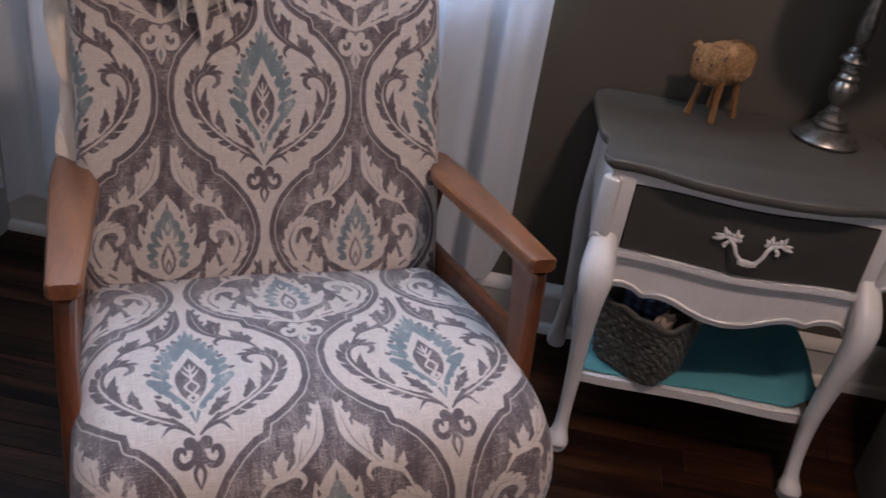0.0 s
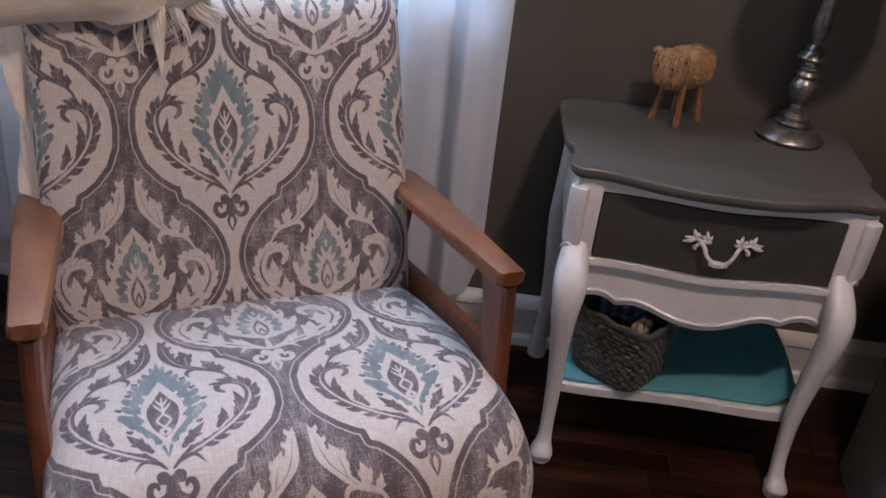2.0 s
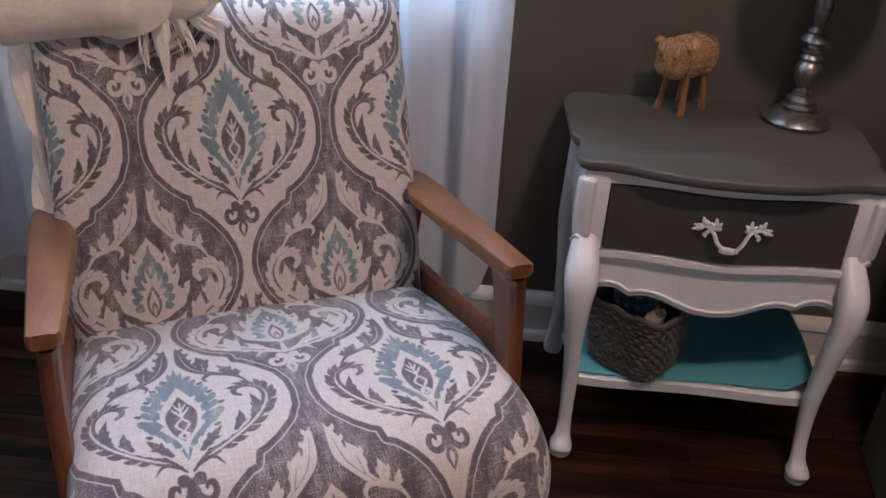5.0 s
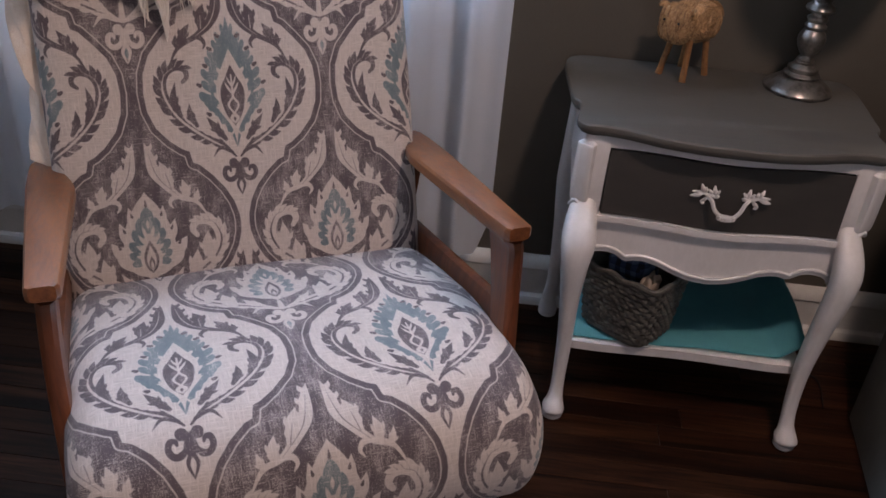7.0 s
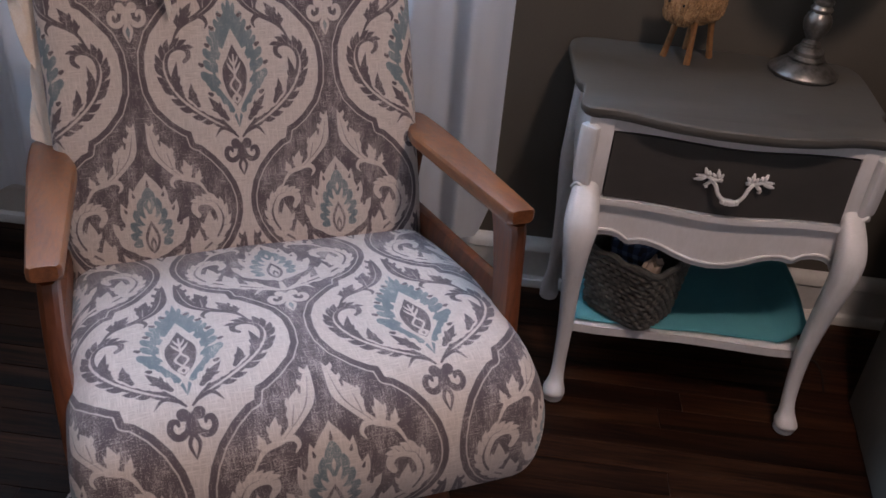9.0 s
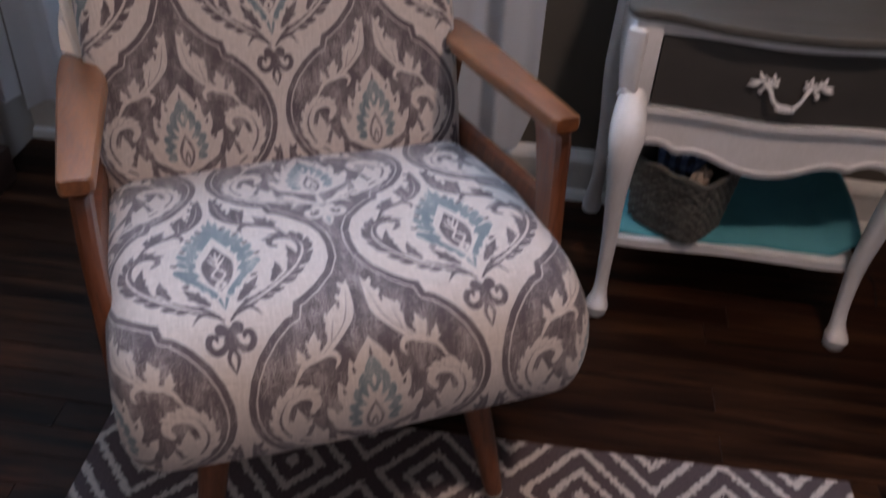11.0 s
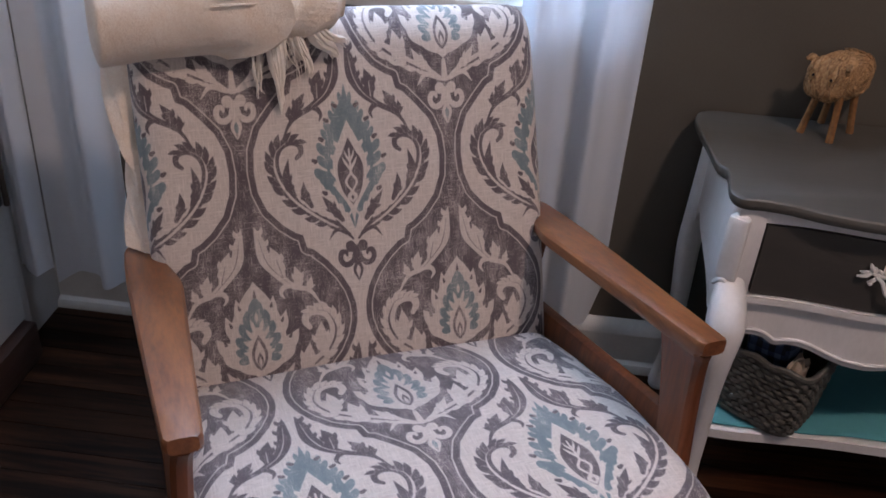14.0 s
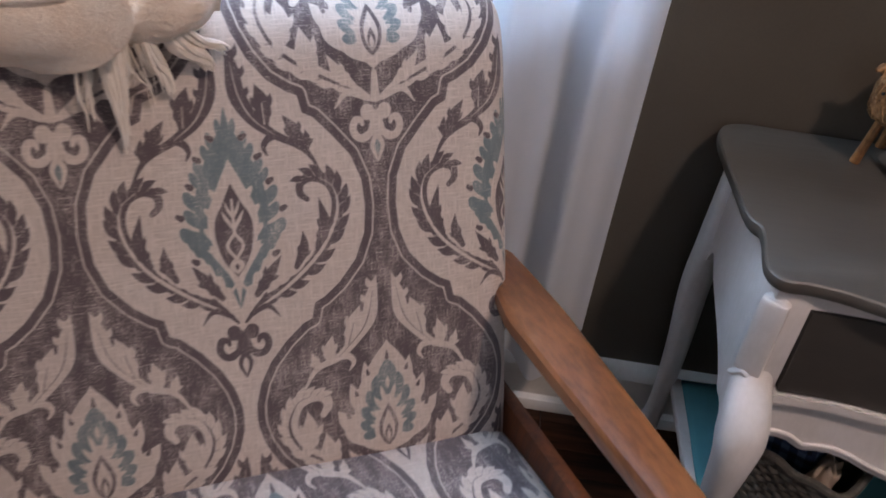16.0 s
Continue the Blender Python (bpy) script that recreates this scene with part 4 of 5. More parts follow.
# ---- throw over the chair's back ----
def blanket():
    b = thing("throw_blanket", CHAIR, "rolled cream knit throw with fringe on the armchair back", "blanket")
    rng = np.random.RandomState(4)
    # roll: a soft spiral bundle along the top of the back
    na, nl = 90, 150
    a, w = np.meshgrid(np.linspace(0, 2 * np.pi, na), np.linspace(0, 1, nl))
    x = -0.335 + 0.325 * w
    rad = 0.0485 + 0.0018 * np.sin(9 * w + 2 * a) + 0.0022 * np.sin(31 * w + 5 * a) + 0.0015 * np.sin(57 * a + 40 * w) * (np.sin(70 * w) > 0)
    rad *= np.clip(1 - (np.abs(w - 0.5) * 2) ** 9, 0.25, 1) ** 0.5
    cy, cz = on_back(0.498, 0.012)
    P = np.stack([x, cy + rad * 1.05 * np.cos(a) + 0.006 * np.sin(5 * w), cz + 0.014 * w + rad * 0.95 * np.sin(a)], -1)
    o = new("roll", grid_mesh("roll", P, M_wool))
    o.parent = b
    # outer layer of the roll; its cut edge curls over the inner one and ends in the fringe
    nu, nv = 110, 80
    u, v = np.meshgrid(np.linspace(0, 1, nu), np.linspace(0, 1, nv))
    phi = np.radians(150 - 215 * v)
    edge = np.interp(150 - 215 * v, [-65, -50, -35, -18, 0, 18, 35, 55, 75, 100, 150], [-0.170, -0.147, -0.116, -0.095, -0.086, -0.089, -0.104, -0.130, -0.150, -0.165, -0.18])
    xs = -0.338 + (edge + 0.338) * u
    R = 0.0650 + 0.0014 * np.sin(27 * xs + 2 * phi) + 0.0008 * np.sin(60 * xs + 4 * phi) + 0.009 * np.clip((u - 0.84) / 0.16, 0, 1) ** 2
    R *= np.clip(1 - np.clip((0.06 - u) / 0.06, 0, 1) ** 2 * 0.5, 0.3, 1)
    F = np.stack([xs, cy - R * 1.05 * np.cos(phi) + 0.006 * np.sin(5 * (xs + 0.335) / 0.325), cz + 0.014 * (xs + 0.335) / 0.325 + R * 0.95 * np.sin(phi)], -1)
    inner = F + np.stack([0 * u, 0.012 * np.cos(phi), -0.012 * np.sin(phi)], -1)
    o = new("outer_fold", grid_mesh("outer_fold", np.concatenate([F, inner[:, ::-1]], 1), M_wool))
    o.parent = b
    # knitted ribs near the fold
    bm = bmesh.new()
    for k in range(6):
        a = radians(62 - 9 * k)
        y0, z0 = cy - 0.0665 * 1.05 * math.cos(a), cz + 0.010 + 0.0665 * 0.95 * math.sin(a)
        sweep(bm, [(-0.19, y0, z0, 0.0012, 0.0012), (-0.165, y0 - 0.0015, z0 + 0.001, 0.0022, 0.002), (-0.135, y0, z0 + 0.001, 0.0012, 0.0012)], 10, 6, up=(0, 0, 1))
    part("knit_ribs", bm, M_wool, b)
    # part that falls behind the back's corner
    nu, nv = 26, 90
    u, v = np.meshgrid(np.linspace(0, 1, nu), np.linspace(0, 1, nv))
    rr = 0.50 - 0.345 * v
    yy = 0.5085 + rr * math.sin(SL) + 0.044 + 0.05 * u
    zz = 0.37 + rr * math.cos(SL) + 0.012 * np.sin(3 * u)
    xx = -0.312 + 0.012 * v + 0.010 * np.sin(9 * v + 4 * u) - 0.014 * np.sin(np.pi * u) + 0.004 * np.sin(31 * v + 11 * u)
    D = np.stack([xx, yy, zz], -1)
    D2 = D[:, ::-1] + np.stack([0.050 - 0.030 * v, 0 * v, 0 * v], -1)
    o = new("drape", grid_mesh("drape", np.concatenate([D, D2, D[:, :1]], 1), M_wool))
    o.parent = b
    # fringe
    bm = bmesh.new()
    # few matted tassels: foot, width, drift along the back, length, strands, thickness
    for cx, spread, far, ln, count, fat in ((-0.150, 0.006, -0.004, 0.070, 7, 1.0), (-0.135, 0.010, 0.012, 0.096, 22, 1.7), (-0.120, 0.007, 0.004, 0.052, 8, 1.2), (-0.108, 0.008, 0.030, 0.060, 14, 1.5),
                                            (-0.094, 0.009, 0.052, 0.040, 18, 1.6), (-0.088, 0.006, 0.060, 0.026, 10, 1.3), (-0.112, 0.012, 0.018, 0.085, 5, 0.5)):
        for k in range(count):
            x0 = cx + 0.020 + rng.uniform(-1, 1) * spread
            l2 = ln * rng.uniform(0.72, 1.06)
            r = rng.uniform(0.0012, 0.0028) * fat
            rise = np.interp(x0, [-0.15, -0.085], [0.0, 0.022])
            y0, z0 = on_back(0.474 + rise, 0.040)
            y1, z1 = on_back(0.450 + rise - l2 * 0.45, 0.024 + rng.uniform(0, 0.012))
            y2, z2 = on_back(0.450 + rise - l2, 0.010 + rng.uniform(0, 0.012))
            end = cx + 0.020 + far + rng.normal(0, 0.0030)
            bow = rng.uniform(-0.005, 0.005)
            sweep(bm, [(x0, y0, z0, r, r), (x0 * 0.5 + end * 0.5 + bow, y1, z1, r * 1.25, r), (x0 * 0.15 + end * 0.85, (y1 + y2) / 2, (z1 + z2) / 2, r, r * 0.8), (end, y2, z2, r * 0.25, r * 0.25)], 10, 6, up=(1, 0, 0))
    part("fringe", bm, M_fringe, b, "twisted cream fringe")
    return b


blanket()


# ---- nightstand ----
NX = 0.443
stand = thing("nightstand", pose(NX, 0, 0), "white cabriole-legged nightstand with grey top and drawer", "nightstand")


def top_outline():
    """Half outline of the serpentine top, mirrored: back corner, side, shoulder notch, front corner, bowed front."""
    half = [(0.0, 1.358), (0.06, 1.360), (0.13, 1.372), (0.185, 1.390), (0.225, 1.397), (0.250, 1.396), (0.264, 1.402), (0.272, 1.418), (0.270, 1.445), (0.266, 1.470), (0.2655, 1.496),
            (0.274, 1.508), (0.279, 1.525), (0.281, 1.560), (0.284, 1.61), (0.287, 1.66), (0.287, 1.700), (0.279, 1.732), (0.263, 1.748), (0.240, 1.7535)]
    right = [tuple(p) for p in smooth_path(half, 70)]
    return [(x * 0.965, y) for x, y in right] + [(-x, y) for x, y in reversed(right)][:-1]


bm = bmesh.new()
def shrink(k):
    return [(x * k, 1.56 + (y - 1.56) * (1 - (1 - k) * 1.5)) for x, y in top_outline()]
layers = [(0.970, 0.585), (0.980, 0.5855), (0.984, 0.588), (0.985, 0.590), (0.996, 0.5915), (1.0, 0.595), (1.0, 0.599), (0.997, 0.603), (0.988, 0.605)]
rings = [[bm.verts.new((x, y, z)) for x, y in shrink(k)] for k, z in layers]
for a, b_ in zip(rings, rings[1:]):
    for j in range(len(a)):
        bm.faces.new((a[j], a[(j + 1) % len(a)], b_[(j + 1) % len(a)], b_[j]))
bm.faces.new(rings[0]); bm.faces.new(rings[-1])
part("tabletop", bm, M_grey, stand, "grey painted serpentine top with a moulded edge")


def front_y(x, z=0.5):
    """The bowed front of the case."""
    f = abs(x) / 0.235
    return 1.394 + 0.014 * f ** 2 - 0.006 * math.cos(f * 5.0) + (z - 0.43) * 0.04


def front_sheet(name, x0, x1, low, high, out, thick, material, label="", nx=60, nz=6):
    """A slab that follows the bowed front between two height curves."""
    bm = bmesh.new()
    front, back = [], []
    for i in range(nx + 1):
        x = x0 + (x1 - x0) * i / nx
        lo, hi = low(x), high(x)
        front.append([bm.verts.new((x, front_y(x, lo + (hi - lo) * k / nz) - out, lo + (hi - lo) * k / nz)) for k in range(nz + 1)])
        back.append([bm.verts.new((x, front_y(x, lo + (hi - lo) * k / nz) - out + thick, lo + (hi - lo) * k / nz)) for k in range(nz + 1)])
    for i in range(nx):
        for k in range(nz):
            bm.faces.new((front[i][k], front[i + 1][k], front[i + 1][k + 1], front[i][k + 1]))
            bm.faces.new((back[i][k], back[i][k + 1], back[i + 1][k + 1], back[i + 1][k]))
        bm.faces.new((front[i][0], back[i][0], back[i + 1][0], front[i + 1][0]))
        bm.faces.new((front[i][nz], front[i + 1][nz], back[i + 1][nz], back[i][nz]))
    for i in (0, nx):
        for k in range(nz):
            bm.faces.new((front[i][k], front[i][k + 1], back[i][k + 1], back[i][k]))
    return part(name, bm, material, stand, label)


APRON = [(0.0, 0.326), (0.035, 0.329), (0.065, 0.337), (0.090, 0.346), (0.112, 0.350), (0.130, 0.349), (0.143, 0.345), (0.149, 0.344), (0.157, 0.349), (0.168, 0.356), (0.185, 0.3595), (0.203, 0.358), (0.214, 0.352), (0.222, 0.342), (0.228, 0.330)]


def apron_low(x):
    return float(np.interp(abs(x), [p[0] for p in APRON], [p[1] for p in APRON]))


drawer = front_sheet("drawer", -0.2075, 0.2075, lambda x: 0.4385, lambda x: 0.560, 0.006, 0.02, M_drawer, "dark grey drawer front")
front_sheet("apron", -0.228, 0.228, apron_low, lambda x: 0.424, 0.0, 0.02, M_white, "scalloped white apron")
front_sheet("top_rail", -0.222, 0.222, lambda x: 0.563, lambda x: 0.5848, 0.004, 0.03, M_white)
front_sheet("rail_moulding", -0.222, 0.222, lambda x: 0.4245, lambda x: 0.4365, 0.012, 0.03, M_white, nz=3)
# raised bead along the scalloped edge
bm = bmesh.new()
sweep(bm, [(x, front_y(x, apron_low(x)) - 0.001, apron_low(x) + 0.0105, 0.0032, 0.0034) for x in np.linspace(-0.2145, 0.2145, 60)], 180, 8, up=(0, 1, 0))
part("apron_bead", bm, M_white, stand)
# case: sides with cut-out lower edge, back and bottom
for s in (-1, 1):
    bm = bmesh.new()
    low = [(1.420, 0.355), (1.445, 0.372), (1.462, 0.368), (1.475, 0.380), (1.52, 0.400), (1.58, 0.415), (1.63, 0.428), (1.66, 0.445), (1.675, 0.42), (1.688, 0.40)]
    low = [tuple(p) for p in smooth_path(low, 40)]
    extrude(bm, low + [(1.705, 0.40), (1.705, 0.5848), (1.42, 0.5848)], s * 0.236, s * 0.252, 0, 0.002)
    part("side_panel", bm, M_white, stand)
part("back_panel", boxes(((-0.25, 1.705, 0.36), (0.25, 1.720, 0.5848)), bev=0.002), M_white, stand)
part("drawer_floor", boxes(((-0.235, 1.43, 0.425), (0.235, 1.705, 0.435))), M_white, stand)


def cabriole(s, yf, front):
    """A cabriole leg: square post, carved knee, slim ankle and pad foot."""
    d = -1 if front else 1
    bm = bmesh.new()
    if front:
        rows = [(s * 0.238, yf + 0.082, 0.462, 0.018, 0.020), (s * 0.241, yf + 0.062, 0.440, 0.0215, 0.023), (s * 0.244, yf + 0.042, 0.415, 0.024, 0.027), (s * 0.245, yf + 0.028, 0.385, 0.0245, 0.0275), (s * 0.242, yf + 0.022, 0.34, 0.0215, 0.0245), (s * 0.234, yf + 0.026, 0.26, 0.0175, 0.020),
                (s * 0.226, yf + 0.028, 0.17, 0.0145, 0.0165), (s * 0.222, yf + 0.022, 0.09, 0.0125, 0.014), (s * 0.221, yf + 0.012, 0.050, 0.0135, 0.0145), (s * 0.222, yf + 0.002, 0.032, 0.018, 0.020), (s * 0.222, yf + 0.000, 0.022, 0.0215, 0.024), (s * 0.222, yf + 0.001, 0.0135, 0.020, 0.022)]
    else:
        rows = [(s * 0.244, yf, 0.55, 0.018, 0.022), (s * 0.246, yf, 0.42, 0.020, 0.024), (s * 0.246, yf + 0.002, 0.34, 0.021, 0.024), (s * 0.241, yf - 0.004, 0.22, 0.017, 0.020),
                (s * 0.240, yf - 0.006, 0.10, 0.014, 0.015), (s * 0.242, yf, 0.04, 0.017, 0.018), (s * 0.242, yf, 0.0135, 0.021, 0.021)]
    if s > 0:
        rows = [(x - 0.010 * min(1, z / 0.2), y, z, rx, ry) for x, y, z, rx, ry in rows]
    if front and s < 0:
        # broader carved knee on the side that faces the chair
        rows = [(x + 0.006 * swell, y, z, rx * (1 + 0.26 * swell), ry) for x, y, z, rx, ry in rows for swell in (max(0.0, 1 - abs(z - 0.395) / 0.09),)]
        rows = [(x - 0.012 * max(0, 1 - z / 0.34), y + 0.010 * max(0, 1 - z / 0.34), z, rx, ry) for x, y, z, rx, ry in rows]
    sweep(bm, rows, 60, 20, 2.8, fixed=True)
    leg = part("leg", bm, M_white, stand, "white cabriole leg")
    x, y = rows[-1][0], rows[-1][1]
    bm = bmesh.new()
    lathe(bm, [(0.010, 0.0), (0.0185, 0.0), (0.0205, 0.003), (0.0205, 0.008), (0.0185, 0.011), (0.014, 0.0145)], 24, (x, y, 0.0003))
    part("pad_foot", bm, M_white, leg)
    if front:
        # square corner post above the knee with raised rounded panel and knee scroll
        bm = bmesh.new()
        box(bm, (s * 0.2315 - 0.0225, 1.4075, 0.43), (s * 0.2315 + 0.0225, 1.455, 0.5848), 0.004, 2)
        part("corner_post", bm, M_white, stand)
        turn = Matrix.Translation((s * 0.247, 1.413, 0)) @ Matrix.Rotation(radians(s * 32), 4, "Z")
        bm = bmesh.new()
        sweep(bm, [(0, 0.002, 0.4565, 0.012, 0.003), (0, -0.001, 0.4575, 0.0150, 0.005), (0, -0.004, 0.462, 0.0165, 0.007), (0, -0.005, 0.51, 0.0165, 0.0085), (0, -0.005, 0.560, 0.0165, 0.0085), (0, -0.003, 0.5675, 0.0135, 0.006), (0, 0.001, 0.5715, 0.007, 0.003)], 60, 20, 5.0, fixed=True)
        bmesh.ops.transform(bm, matrix=turn, verts=bm.verts)
        part("post_panel", bm, M_white, stand, "raised rounded panel on the corner post")
        bm = bmesh.new()
        sweep(bm, [(-0.019, 0.002, 0.438, 0.003, 0.004), (-0.012, -0.004, 0.446, 0.005, 0.0055), (-0.003, -0.008, 0.456, 0.0052, 0.0058), (0.006, -0.006, 0.449, 0.005, 0.0055), (0.014, 0.001, 0.442, 0.003, 0.004)], 22, 10, up=(0, 1, 0))
        bmesh.ops.transform(bm, matrix=turn, verts=bm.verts)
        part("knee_scroll", bm, M_white, stand, "carved scroll at the knee")


for s in (-1, 1):
    cabriole(s, 1.345, True)
    cabriole(s, 1.702, False)
# lower shelf
bm = bmesh.new()
edge = [(x, 1.398 + 0.003 * math.cos(x / 0.235 * 4.0) + 0.010 * max(0, abs(x) / 0.228 - 0.75)) for x in np.linspace(-0.228, 0.228, 40)]
extrude(bm, edge + [(0.232, 1.70), (-0.232, 1.70)], 0.137, 0.155, 2, 0.004)
part("shelf", bm, M_white, stand, "white lower shelf")


def leafy(bm, s, z0):
    def lob(x0, z, x1, z1, r, out=0.006):
        x0, x1, r = x0 * 0.93, x1 * 0.95, r * 0.86
        y = front_y(0.06, 0.5) - 0.008
        sweep(bm, [(0.004 + s * x0, y - out * 0.5, z, r * 0.6, r * 0.6), (0.004 + s * (x0 + x1) / 2, y - out, (z + z1) / 2, r, r * 0.9), (0.004 + s * x1, y - out * 0.6, z1, r * 0.35, r * 0.4)], 10, 8, up=(0, 1, 0))
    lob(0.022, z0 + 0.004, 0.056, z0 + 0.012, 0.0045)
    lob(0.050, z0 + 0.010, 0.072, z0 + 0.003, 0.005)
    lob(0.052, z0 + 0.012, 0.070, z0 + 0.012, 0.0042)
    lob(0.050, z0 + 0.012, 0.056, z0 + 0.027, 0.0048)
    lob(0.046, z0 + 0.012, 0.047, z0 + 0.022, 0.0042)
    lob(0.030, z0 + 0.008, 0.032, z0 + 0.026, 0.0048)
    lob(0.030, z0 + 0.010, 0.021, z0 + 0.018, 0.0042)
    lob(0.030, z0 + 0.008, 0.020, z0 + 0.007, 0.0040)
    lob(0.034, z0 + 0.010, 0.041, z0 + 0.018, 0.0040)
    lob(0.040, z0 + 0.004, 0.052, z0 - 0.006, 0.0042)
    lob(0.052, z0 - 0.006, 0.044, z0 - 0.009, 0.0036)


HZ = 0.4985
for s in (-1, 1):
    bm = bmesh.new()
    leafy(bm, s, HZ)
    part("leaf_mount", bm, M_white, drawer, "white leaf-scroll mount of the pull")
bm = bmesh.new()
yb = front_y(0.0, 0.5) - 0.022
sweep(bm, [(-0.036, yb + 0.012, HZ + 0.006, 0.003, 0.003), (-0.028, yb + 0.004, HZ + 0.001, 0.0036, 0.0036), (-0.022, yb, HZ - 0.012, 0.0036, 0.0036), (-0.012, yb - 0.002, HZ - 0.021, 0.004, 0.004), (0, yb - 0.003, HZ - 0.024, 0.0058, 0.0055),
           (0.012, yb - 0.002, HZ - 0.023, 0.004, 0.004), (0.022, yb, HZ - 0.012, 0.0036, 0.0036), (0.028, yb + 0.004, HZ + 0.001, 0.0036, 0.0036), (0.036, yb + 0.012, HZ + 0.006, 0.003, 0.003)], 60, 10, up=(0, 1, 0))
for k in range(5):
    x = -0.012 + 0.006 * k
    lathe(bm, [(0.002, -0.006), (0.0048, -0.004), (0.0048, 0.002), (0.002, 0.004)], 10, (x, yb - 0.003, HZ - 0.0255 + 0.0006 * (k - 2) ** 2))
part("pull_bail", bm, M_white, drawer, "curved white bail of the drawer pull")

# ---- on the shelf ----
bm = bmesh.new()
rows = []
for i in range(41):
    x = -0.216 + 0.452 * i / 40
    row = []
    for k in range(31):
        v = k / 30
        y = 1.408 + 0.005 * math.sin(6 * x + 1) + 0.285 * v
        z = 0.158 + 0.0015 * math.sin(21 * x + 9 * v) + 0.0012 * math.sin(47 * x - 5 * v)
        # the right edge is too long for the shelf and stands up against the leg
        curl = max(0.0, x - 0.185)
        z += 1.1 * curl * (0.75 + 0.25 * math.sin(3 * v))
        row.append((NX + x - 0.15 * curl, y, z))
    rows.append(row)
P = np.array(rows)
liner = tagged(new("shelf_liner", grid_mesh("shelf_liner", P, M_turquoise)), "turquoise felt sheet turned up at its edges", "liner")
sol = liner.modifiers.new("thickness", "SOLIDIFY")
sol.thickness = 0.003


def basket():
    B = thing("basket", Matrix.Translation((0.335, 1.468, 0.1615)) @ Matrix.Rotation(radians(-38), 4, "Z"), "dark grey woven seagrass basket on the turquoise liner", "basket")
    bm = bmesh.new()
    h, hx, hy = 0.142, 0.083, 0.072
    rng = random.Random(3)
    def ring_point(a, grow):
        ca, sa = math.cos(a), math.sin(a)
        q = (abs(ca) ** 5 + abs(sa) ** 5) ** (-0.2)
        return q * ca * hx * grow, q * sa * hy * grow
    rows_n, cols = 14, 28
    for r in range(rows_n):
        z = 0.006 + (h - 0.008) * (r + 0.5) / rows_n
        g = 0.86 + 0.16 * z / h
        for c in range(cols):
            a0 = 2 * math.pi * (c + 0.5 * (r % 2)) / cols
            a1 = a0 + 2 * math.pi / cols * 1.12
            am = (a0 + a1) / 2
            p0, pm, p1 = ring_point(a0, g * 0.985), ring_point(am, g * 1.04), ring_point(a1, g * 0.985)
            w = 0.0056 + rng.uniform(-0.0006, 0.0006)
            dz = rng.uniform(-0.0012, 0.0012)
            sweep(bm, [(p0[0], p0[1], z + 0.001, 0.002, w * 0.5), (pm[0], pm[1], z + dz, 0.0032, w), (p1[0], p1[1], z - 0.001, 0.002, w * 0.5)], 6, 6, up=(0, 0, 1))
    part("weave", bm, M_basket, B, "coarse grey weave")
    bm = bmesh.new()
    pts = []
    for k in range(49):
        x, y = ring_point(2 * math.pi * k / 48, 1.03)
        pts.append((x, y, h + 0.003 * math.sin(k * 1.3), 0.006, 0.006))
    sweep(bm, pts, 120, 8, up=(0, 0, 1))
    part("rim", bm, M_basket, B)
    bm = bmesh.new()
    inner = [ring_point(2 * math.pi * k / 40, 0.84) for k in range(40)]
    extrude(bm, inner, 0.0, 0.006, 2)
    part("bottom", bm, M_basket, B)
    bm = bmesh.new()
    outer = [[bm.verts.new((*ring_point(2 * math.pi * k / 40, 0.80 + 0.16 * t), 0.003 + (h - 0.006) * t)) for k in range(40)] for t in (0, 1)]
    for k in range(40):
        bm.faces.new((outer[0][k], outer[0][(k + 1) % 40], outer[1][(k + 1) % 40], outer[1][k]))
    part("lining", bm, M_basket, B)
    # folded cloths in it
    def cloth(name, m, sx, sy, sz, material, label):
        nu, nv = 40, 24
        u, v = np.meshgrid(np.linspace(0, 2 * np.pi, nu), np.linspace(-np.pi / 2, np.pi / 2, nv))
        wob = 1 + 0.07 * np.sin(5 * u + 3 * v) + 0.05 * np.sin(9 * v + 2 * u)
        def se(t, p):
            return np.sign(t) * np.abs(t) ** p
        P = np.stack([sx * se(np.cos(v), 0.5) * se(np.cos(u), 0.5) * wob, sy * se(np.cos(v), 0.5) * se(np.sin(u), 0.5) * wob, sz * se(np.sin(v), 0.6) * wob], -1)
        o = new(name, grid_mesh(name, P, material))
        o.matrix_world = m
        tagged(o, label, "cloth")
    base = B.matrix_world
    cloth("plaid_cloth", base @ pose(-0.012, 0.010, 0.098, 8, -6, 10), 0.042, 0.036, 0.064, M_plaid, "dark blue plaid flannel folded into the basket")
    cloth("folded_cloth", base @ pose(0.037, -0.022, 0.085, 0, 10, 5), 0.016, 0.026, 0.058, M_tan_cloth, "tan cloth tucked into the basket")
    return B


basket()

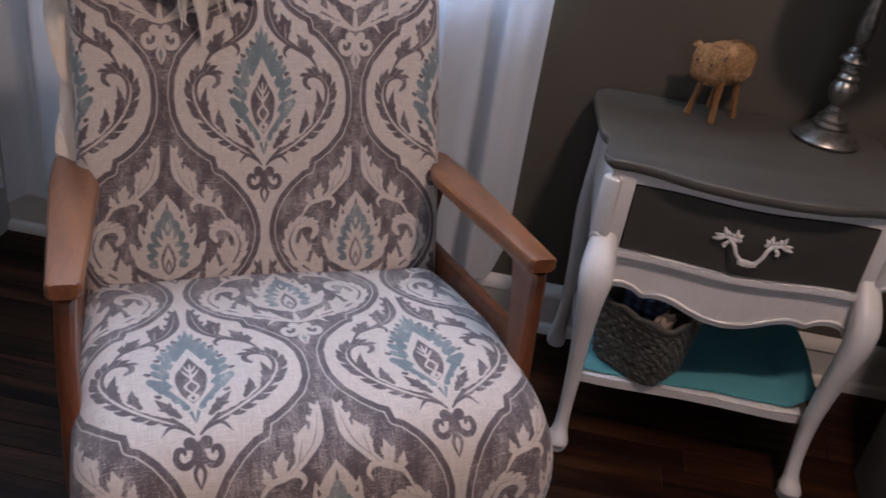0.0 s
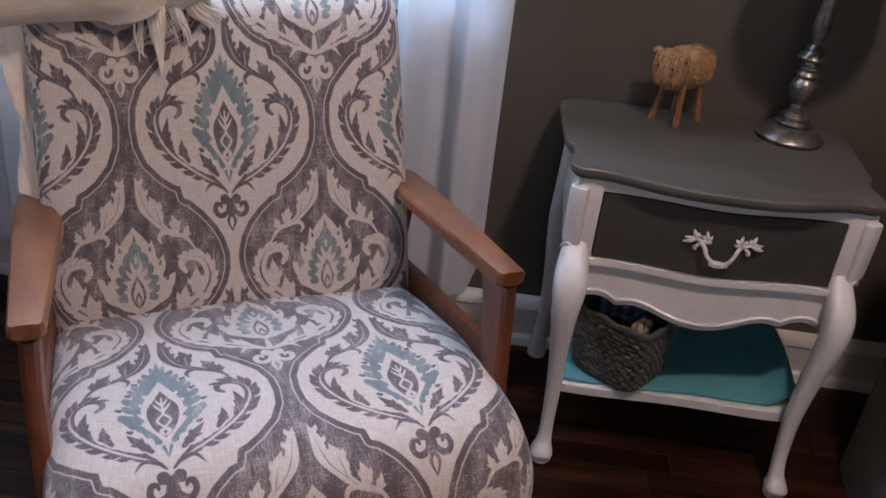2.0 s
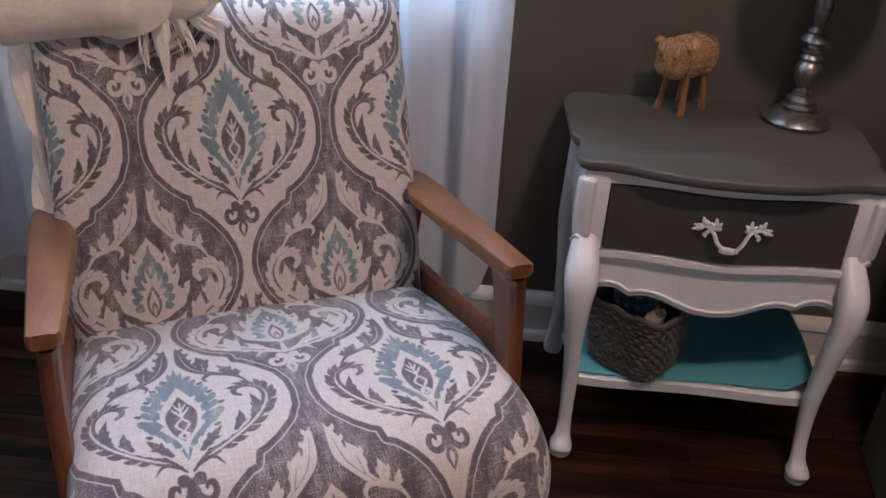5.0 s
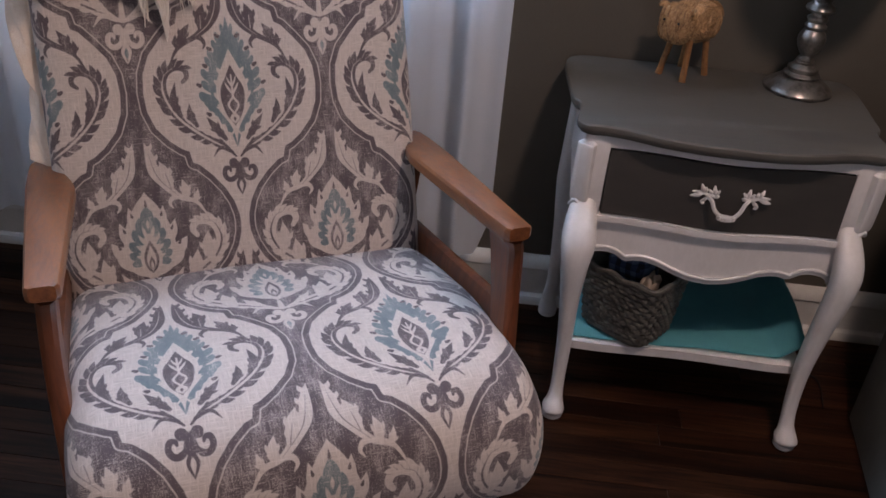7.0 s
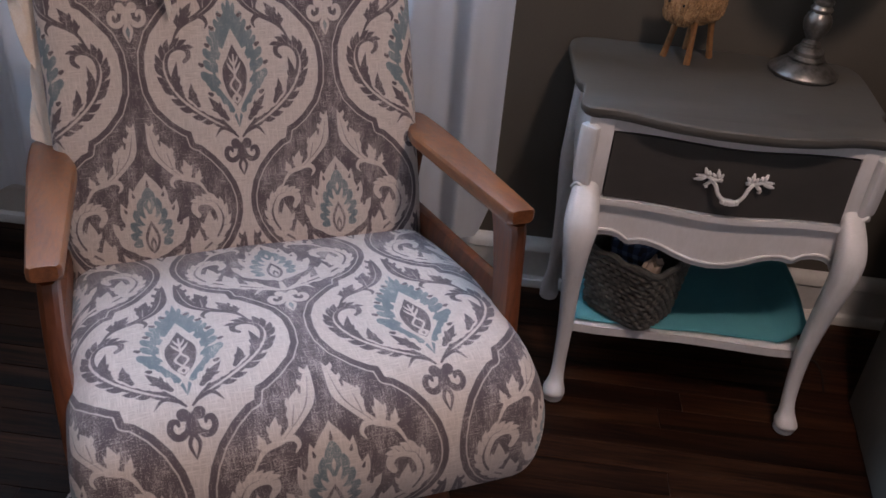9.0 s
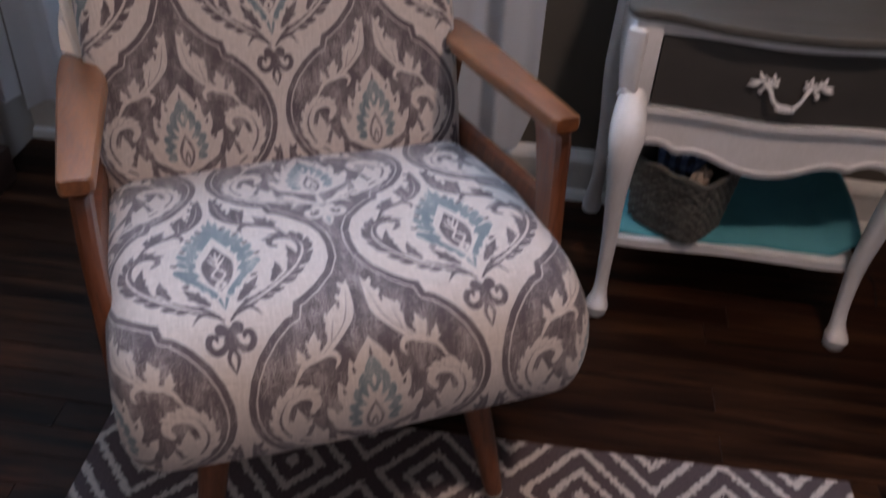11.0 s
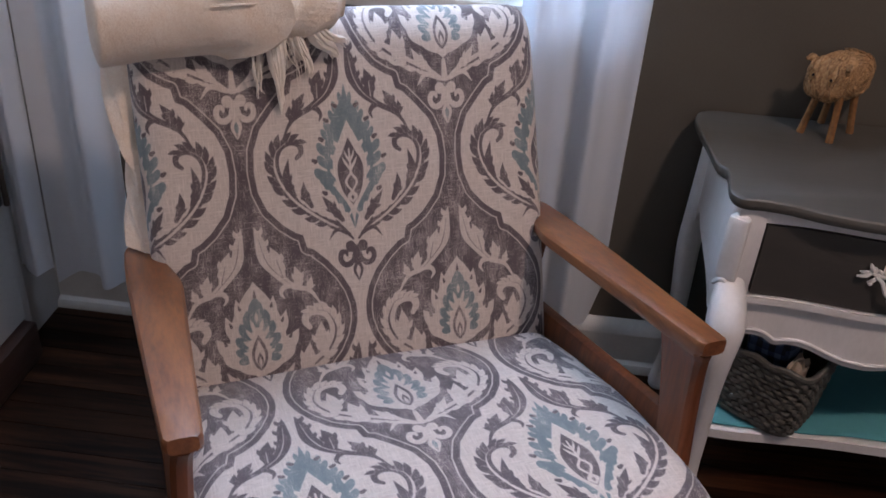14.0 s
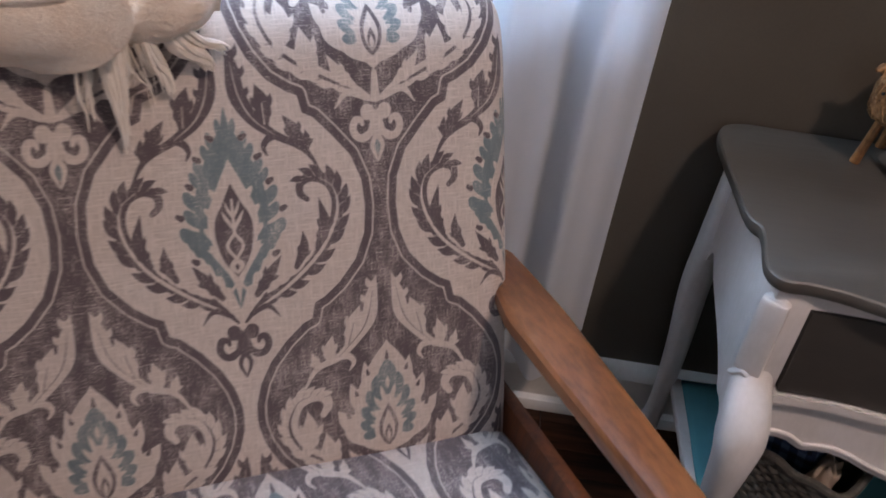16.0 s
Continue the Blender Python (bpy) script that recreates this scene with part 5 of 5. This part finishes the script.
# ---- on the nightstand ----
def candlestick_lamp():
    L = thing("table_lamp", pose(0.600, 1.676, 0.605), "turned pewter table lamp with a black shade", "lamp")
    bm = bmesh.new()
    base = [(0.030, 0.0), (0.060, 0.0), (0.064, 0.003), (0.064, 0.007), (0.061, 0.011), (0.052, 0.018), (0.042, 0.025), (0.034, 0.029)]
    lathe(bm, base, 48)
    part("base", bm, M_pewter, L, "round domed pewter base")
    bm = bmesh.new()
    stem = [(0.030, 0.028), (0.0335, 0.031), (0.034, 0.034), (0.031, 0.037), (0.027, 0.039), (0.0285, 0.043), (0.028, 0.047), (0.022, 0.052), (0.0185, 0.055), (0.019, 0.058), (0.0165, 0.060), (0.017, 0.063), (0.013, 0.066), (0.012, 0.070),
            (0.0165, 0.076), (0.0225, 0.086), (0.0255, 0.097), (0.0255, 0.105), (0.022, 0.114), (0.016, 0.120), (0.0195, 0.123), (0.0205, 0.127), (0.017, 0.131), (0.016, 0.134), (0.019, 0.138), (0.019, 0.142), (0.014, 0.146), (0.013, 0.150),
            (0.0245, 0.155), (0.027, 0.159), (0.025, 0.163), (0.018, 0.168), (0.0165, 0.172), (0.018, 0.176), (0.014, 0.180), (0.011, 0.184), (0.013, 0.195), (0.0165, 0.212), (0.0165, 0.225), (0.013, 0.255), (0.0095, 0.29), (0.0075, 0.33), (0.0075, 0.36)]
    lathe(bm, stem, 40)
    part("stem", bm, M_pewter, L, "ringed and fluted pewter stem")
    bm = bmesh.new()
    rings = []
    for r, z in ((0.118, 0.345), (0.120, 0.345), (0.095, 0.56), (0.093, 0.56)):
        rings.append([bm.verts.new((r * math.cos(2 * math.pi * k / 48), r * math.sin(2 * math.pi * k / 48) - 0.046, z)) for k in range(48)])
    for a, b in zip(rings, rings[1:] + rings[:1]):
        for k in range(48):
            bm.faces.new((a[k], a[(k + 1) % 48], b[(k + 1) % 48], b[k]))
    part("shade", bm, M_shade, L, "black cloth shade")
    return L


candlestick_lamp()


def straw_animal():
    """A small straw farm animal on twig legs."""
    S = thing("straw_sheep", pose(0.3815, 1.6965, 0.605, 0, 0, 48), "small woven straw sheep figurine on twig legs", "figurine")
    rng = random.Random(9)
    bm = bmesh.new()
    def blob(c, r, n, fibre):
        us = bmesh.ops.create_uvsphere(bm, u_segments=28, v_segments=18, radius=1.0)["verts"]
        for v in us:
            d = v.co.copy()
            d = d / (abs(d.x) ** 3.2 + abs(d.y) ** 3.2 + abs(d.z) ** 3.2) ** (1 / 3.2)
            k = 0.95 + 0.10 * noise.noise(d * 2.6) + 0.06 * noise.noise(d * 8)
            v.co = Vector((c[0] + d.x * r[0] * k, c[1] + d.y * r[1] * k, c[2] + d.z * r[2] * k))
        for _ in range(n):
            z = rng.uniform(-0.9, 1)
            a = rng.uniform(0, 6.283)
            w = math.sqrt(1 - z * z)
            d = Vector((w * math.cos(a), w * math.sin(a), z))
            d = d / (abs(d.x) ** 3.2 + abs(d.y) ** 3.2 + abs(d.z) ** 3.2) ** (1 / 3.2) * 0.96
            p = Vector((c[0] + d.x * r[0], c[1] + d.y * r[1], c[2] + d.z * r[2])) * 1.0
            t = d.cross(Vector((rng.uniform(-0.4, 0.4), 1, rng.uniform(-0.4, 0.4)))).normalized() * fibre
            b = d * 0.0012
            sweep(bm, [(*(p - t), 0.0006, 0.0006), (*(p + b), 0.0019, 0.0017), (*(p + t), 0.0006, 0.0006)], 4, 5, up=(0.1, 0.2, 1))
    blob((0.010, 0, 0.106), (0.055, 0.036, 0.037), 520, 0.011)
    blob((-0.047, 0.004, 0.107), (0.021, 0.033, 0.036), 300, 0.009)
    part("body", bm, M_straw, S, "bundled golden straw")
    for s in (-1, 1):
        bm = bmesh.new()
        sweep(bm, [(-0.046, 0.004 + s * 0.026, 0.132, 0.007, 0.006), (-0.052, 0.004 + s * 0.034, 0.137, 0.007, 0.005), (-0.060, 0.004 + s * 0.038, 0.134, 0.003, 0.002)], 10, 8)
        part("ear", bm, M_straw, S)
        bm = bmesh.new()
        bmesh.ops.create_uvsphere(bm, u_segments=12, v_segments=8, radius=0.0024, matrix=Matrix.Translation((-0.0680, 0.004 + s * 0.016, 0.114)))
        part("eye", bm, M_eye, S, "black bead eye")
    for x, y in ((-0.038, -0.0275), (-0.038, 0.0275), (0.038, -0.0275), (0.038, 0.0275)):
        bm = bmesh.new()
        sweep(bm, [(x * 0.72, y * 0.66, 0.088, 0.0070, 0.0070), (x * 0.82, y * 0.80, 0.05, 0.0062, 0.0060), (x * 0.92, y * 0.92, 0.02, 0.0066, 0.0062), (x, y, 0.0003, 0.0072, 0.0068)], 12, 10)
        part("leg", bm, M_twig, S, "orange-brown twig leg")
    return S


straw_animal()

# ---- beside the nightstand ----
PX, PY = 0.822, 1.455
bm = bmesh.new()
box(bm, (0, -0.9, 0.0005), (0.6, 0.0, 0.76), 0.006, 2)
ob = tagged(part("side_cabinet", bm, M_panel), "greige painted cabinet standing at the room's edge", "cabinet")
ob.matrix_world = pose(PX, PY, 0, 0, 0, -6.7)
# cord that lies behind the nightstand's leg
bm = bmesh.new()
sweep(bm, [(0.69, 1.60, 0.004, 0.002, 0.002), (0.75, 1.585, 0.004, 0.002, 0.002), (0.782, 1.57, 0.005, 0.002, 0.002), (0.786, 1.53, 0.004, 0.002, 0.002), (0.775, 1.47, 0.004, 0.002, 0.002)], 30, 8, up=(0, 0, 1))
tagged(part("power_cord", bm, M_gap), "thin dark cord lying on the floorboards", "cord")

# ---- floorboards ----
rng = random.Random(12)
width = 0.057
floor = bpy.data.objects["floor"]
planks = {}


def plank_mesh(ln):
    """A board with eased edges, shared by all boards of its length."""
    if ln not in planks:
        bm = bmesh.new()
        box(bm, (-ln / 2 + 0.0006, -width / 2 + 0.0006, -0.0075), (ln / 2 - 0.0004, width / 2 - 0.0004, 0.0), 0.0004, 1)
        planks[ln] = mesh("plank", bm, M_plank, False)
    return planks[ln]


y = WALL_Y - width / 2 - 0.001
while y - width / 2 > SOUTH_Y:
    x = WEST_X
    while x < EAST_X - 0.01:
        ln = min(rng.choice((0.45, 0.65, 0.9, 1.15)), round(EAST_X - x, 3))
        o = new("plank", plank_mesh(ln))
        o.parent = floor
        o.location = (x + ln / 2, y, -rng.uniform(0, 0.0005))
        x += ln
    y -= width
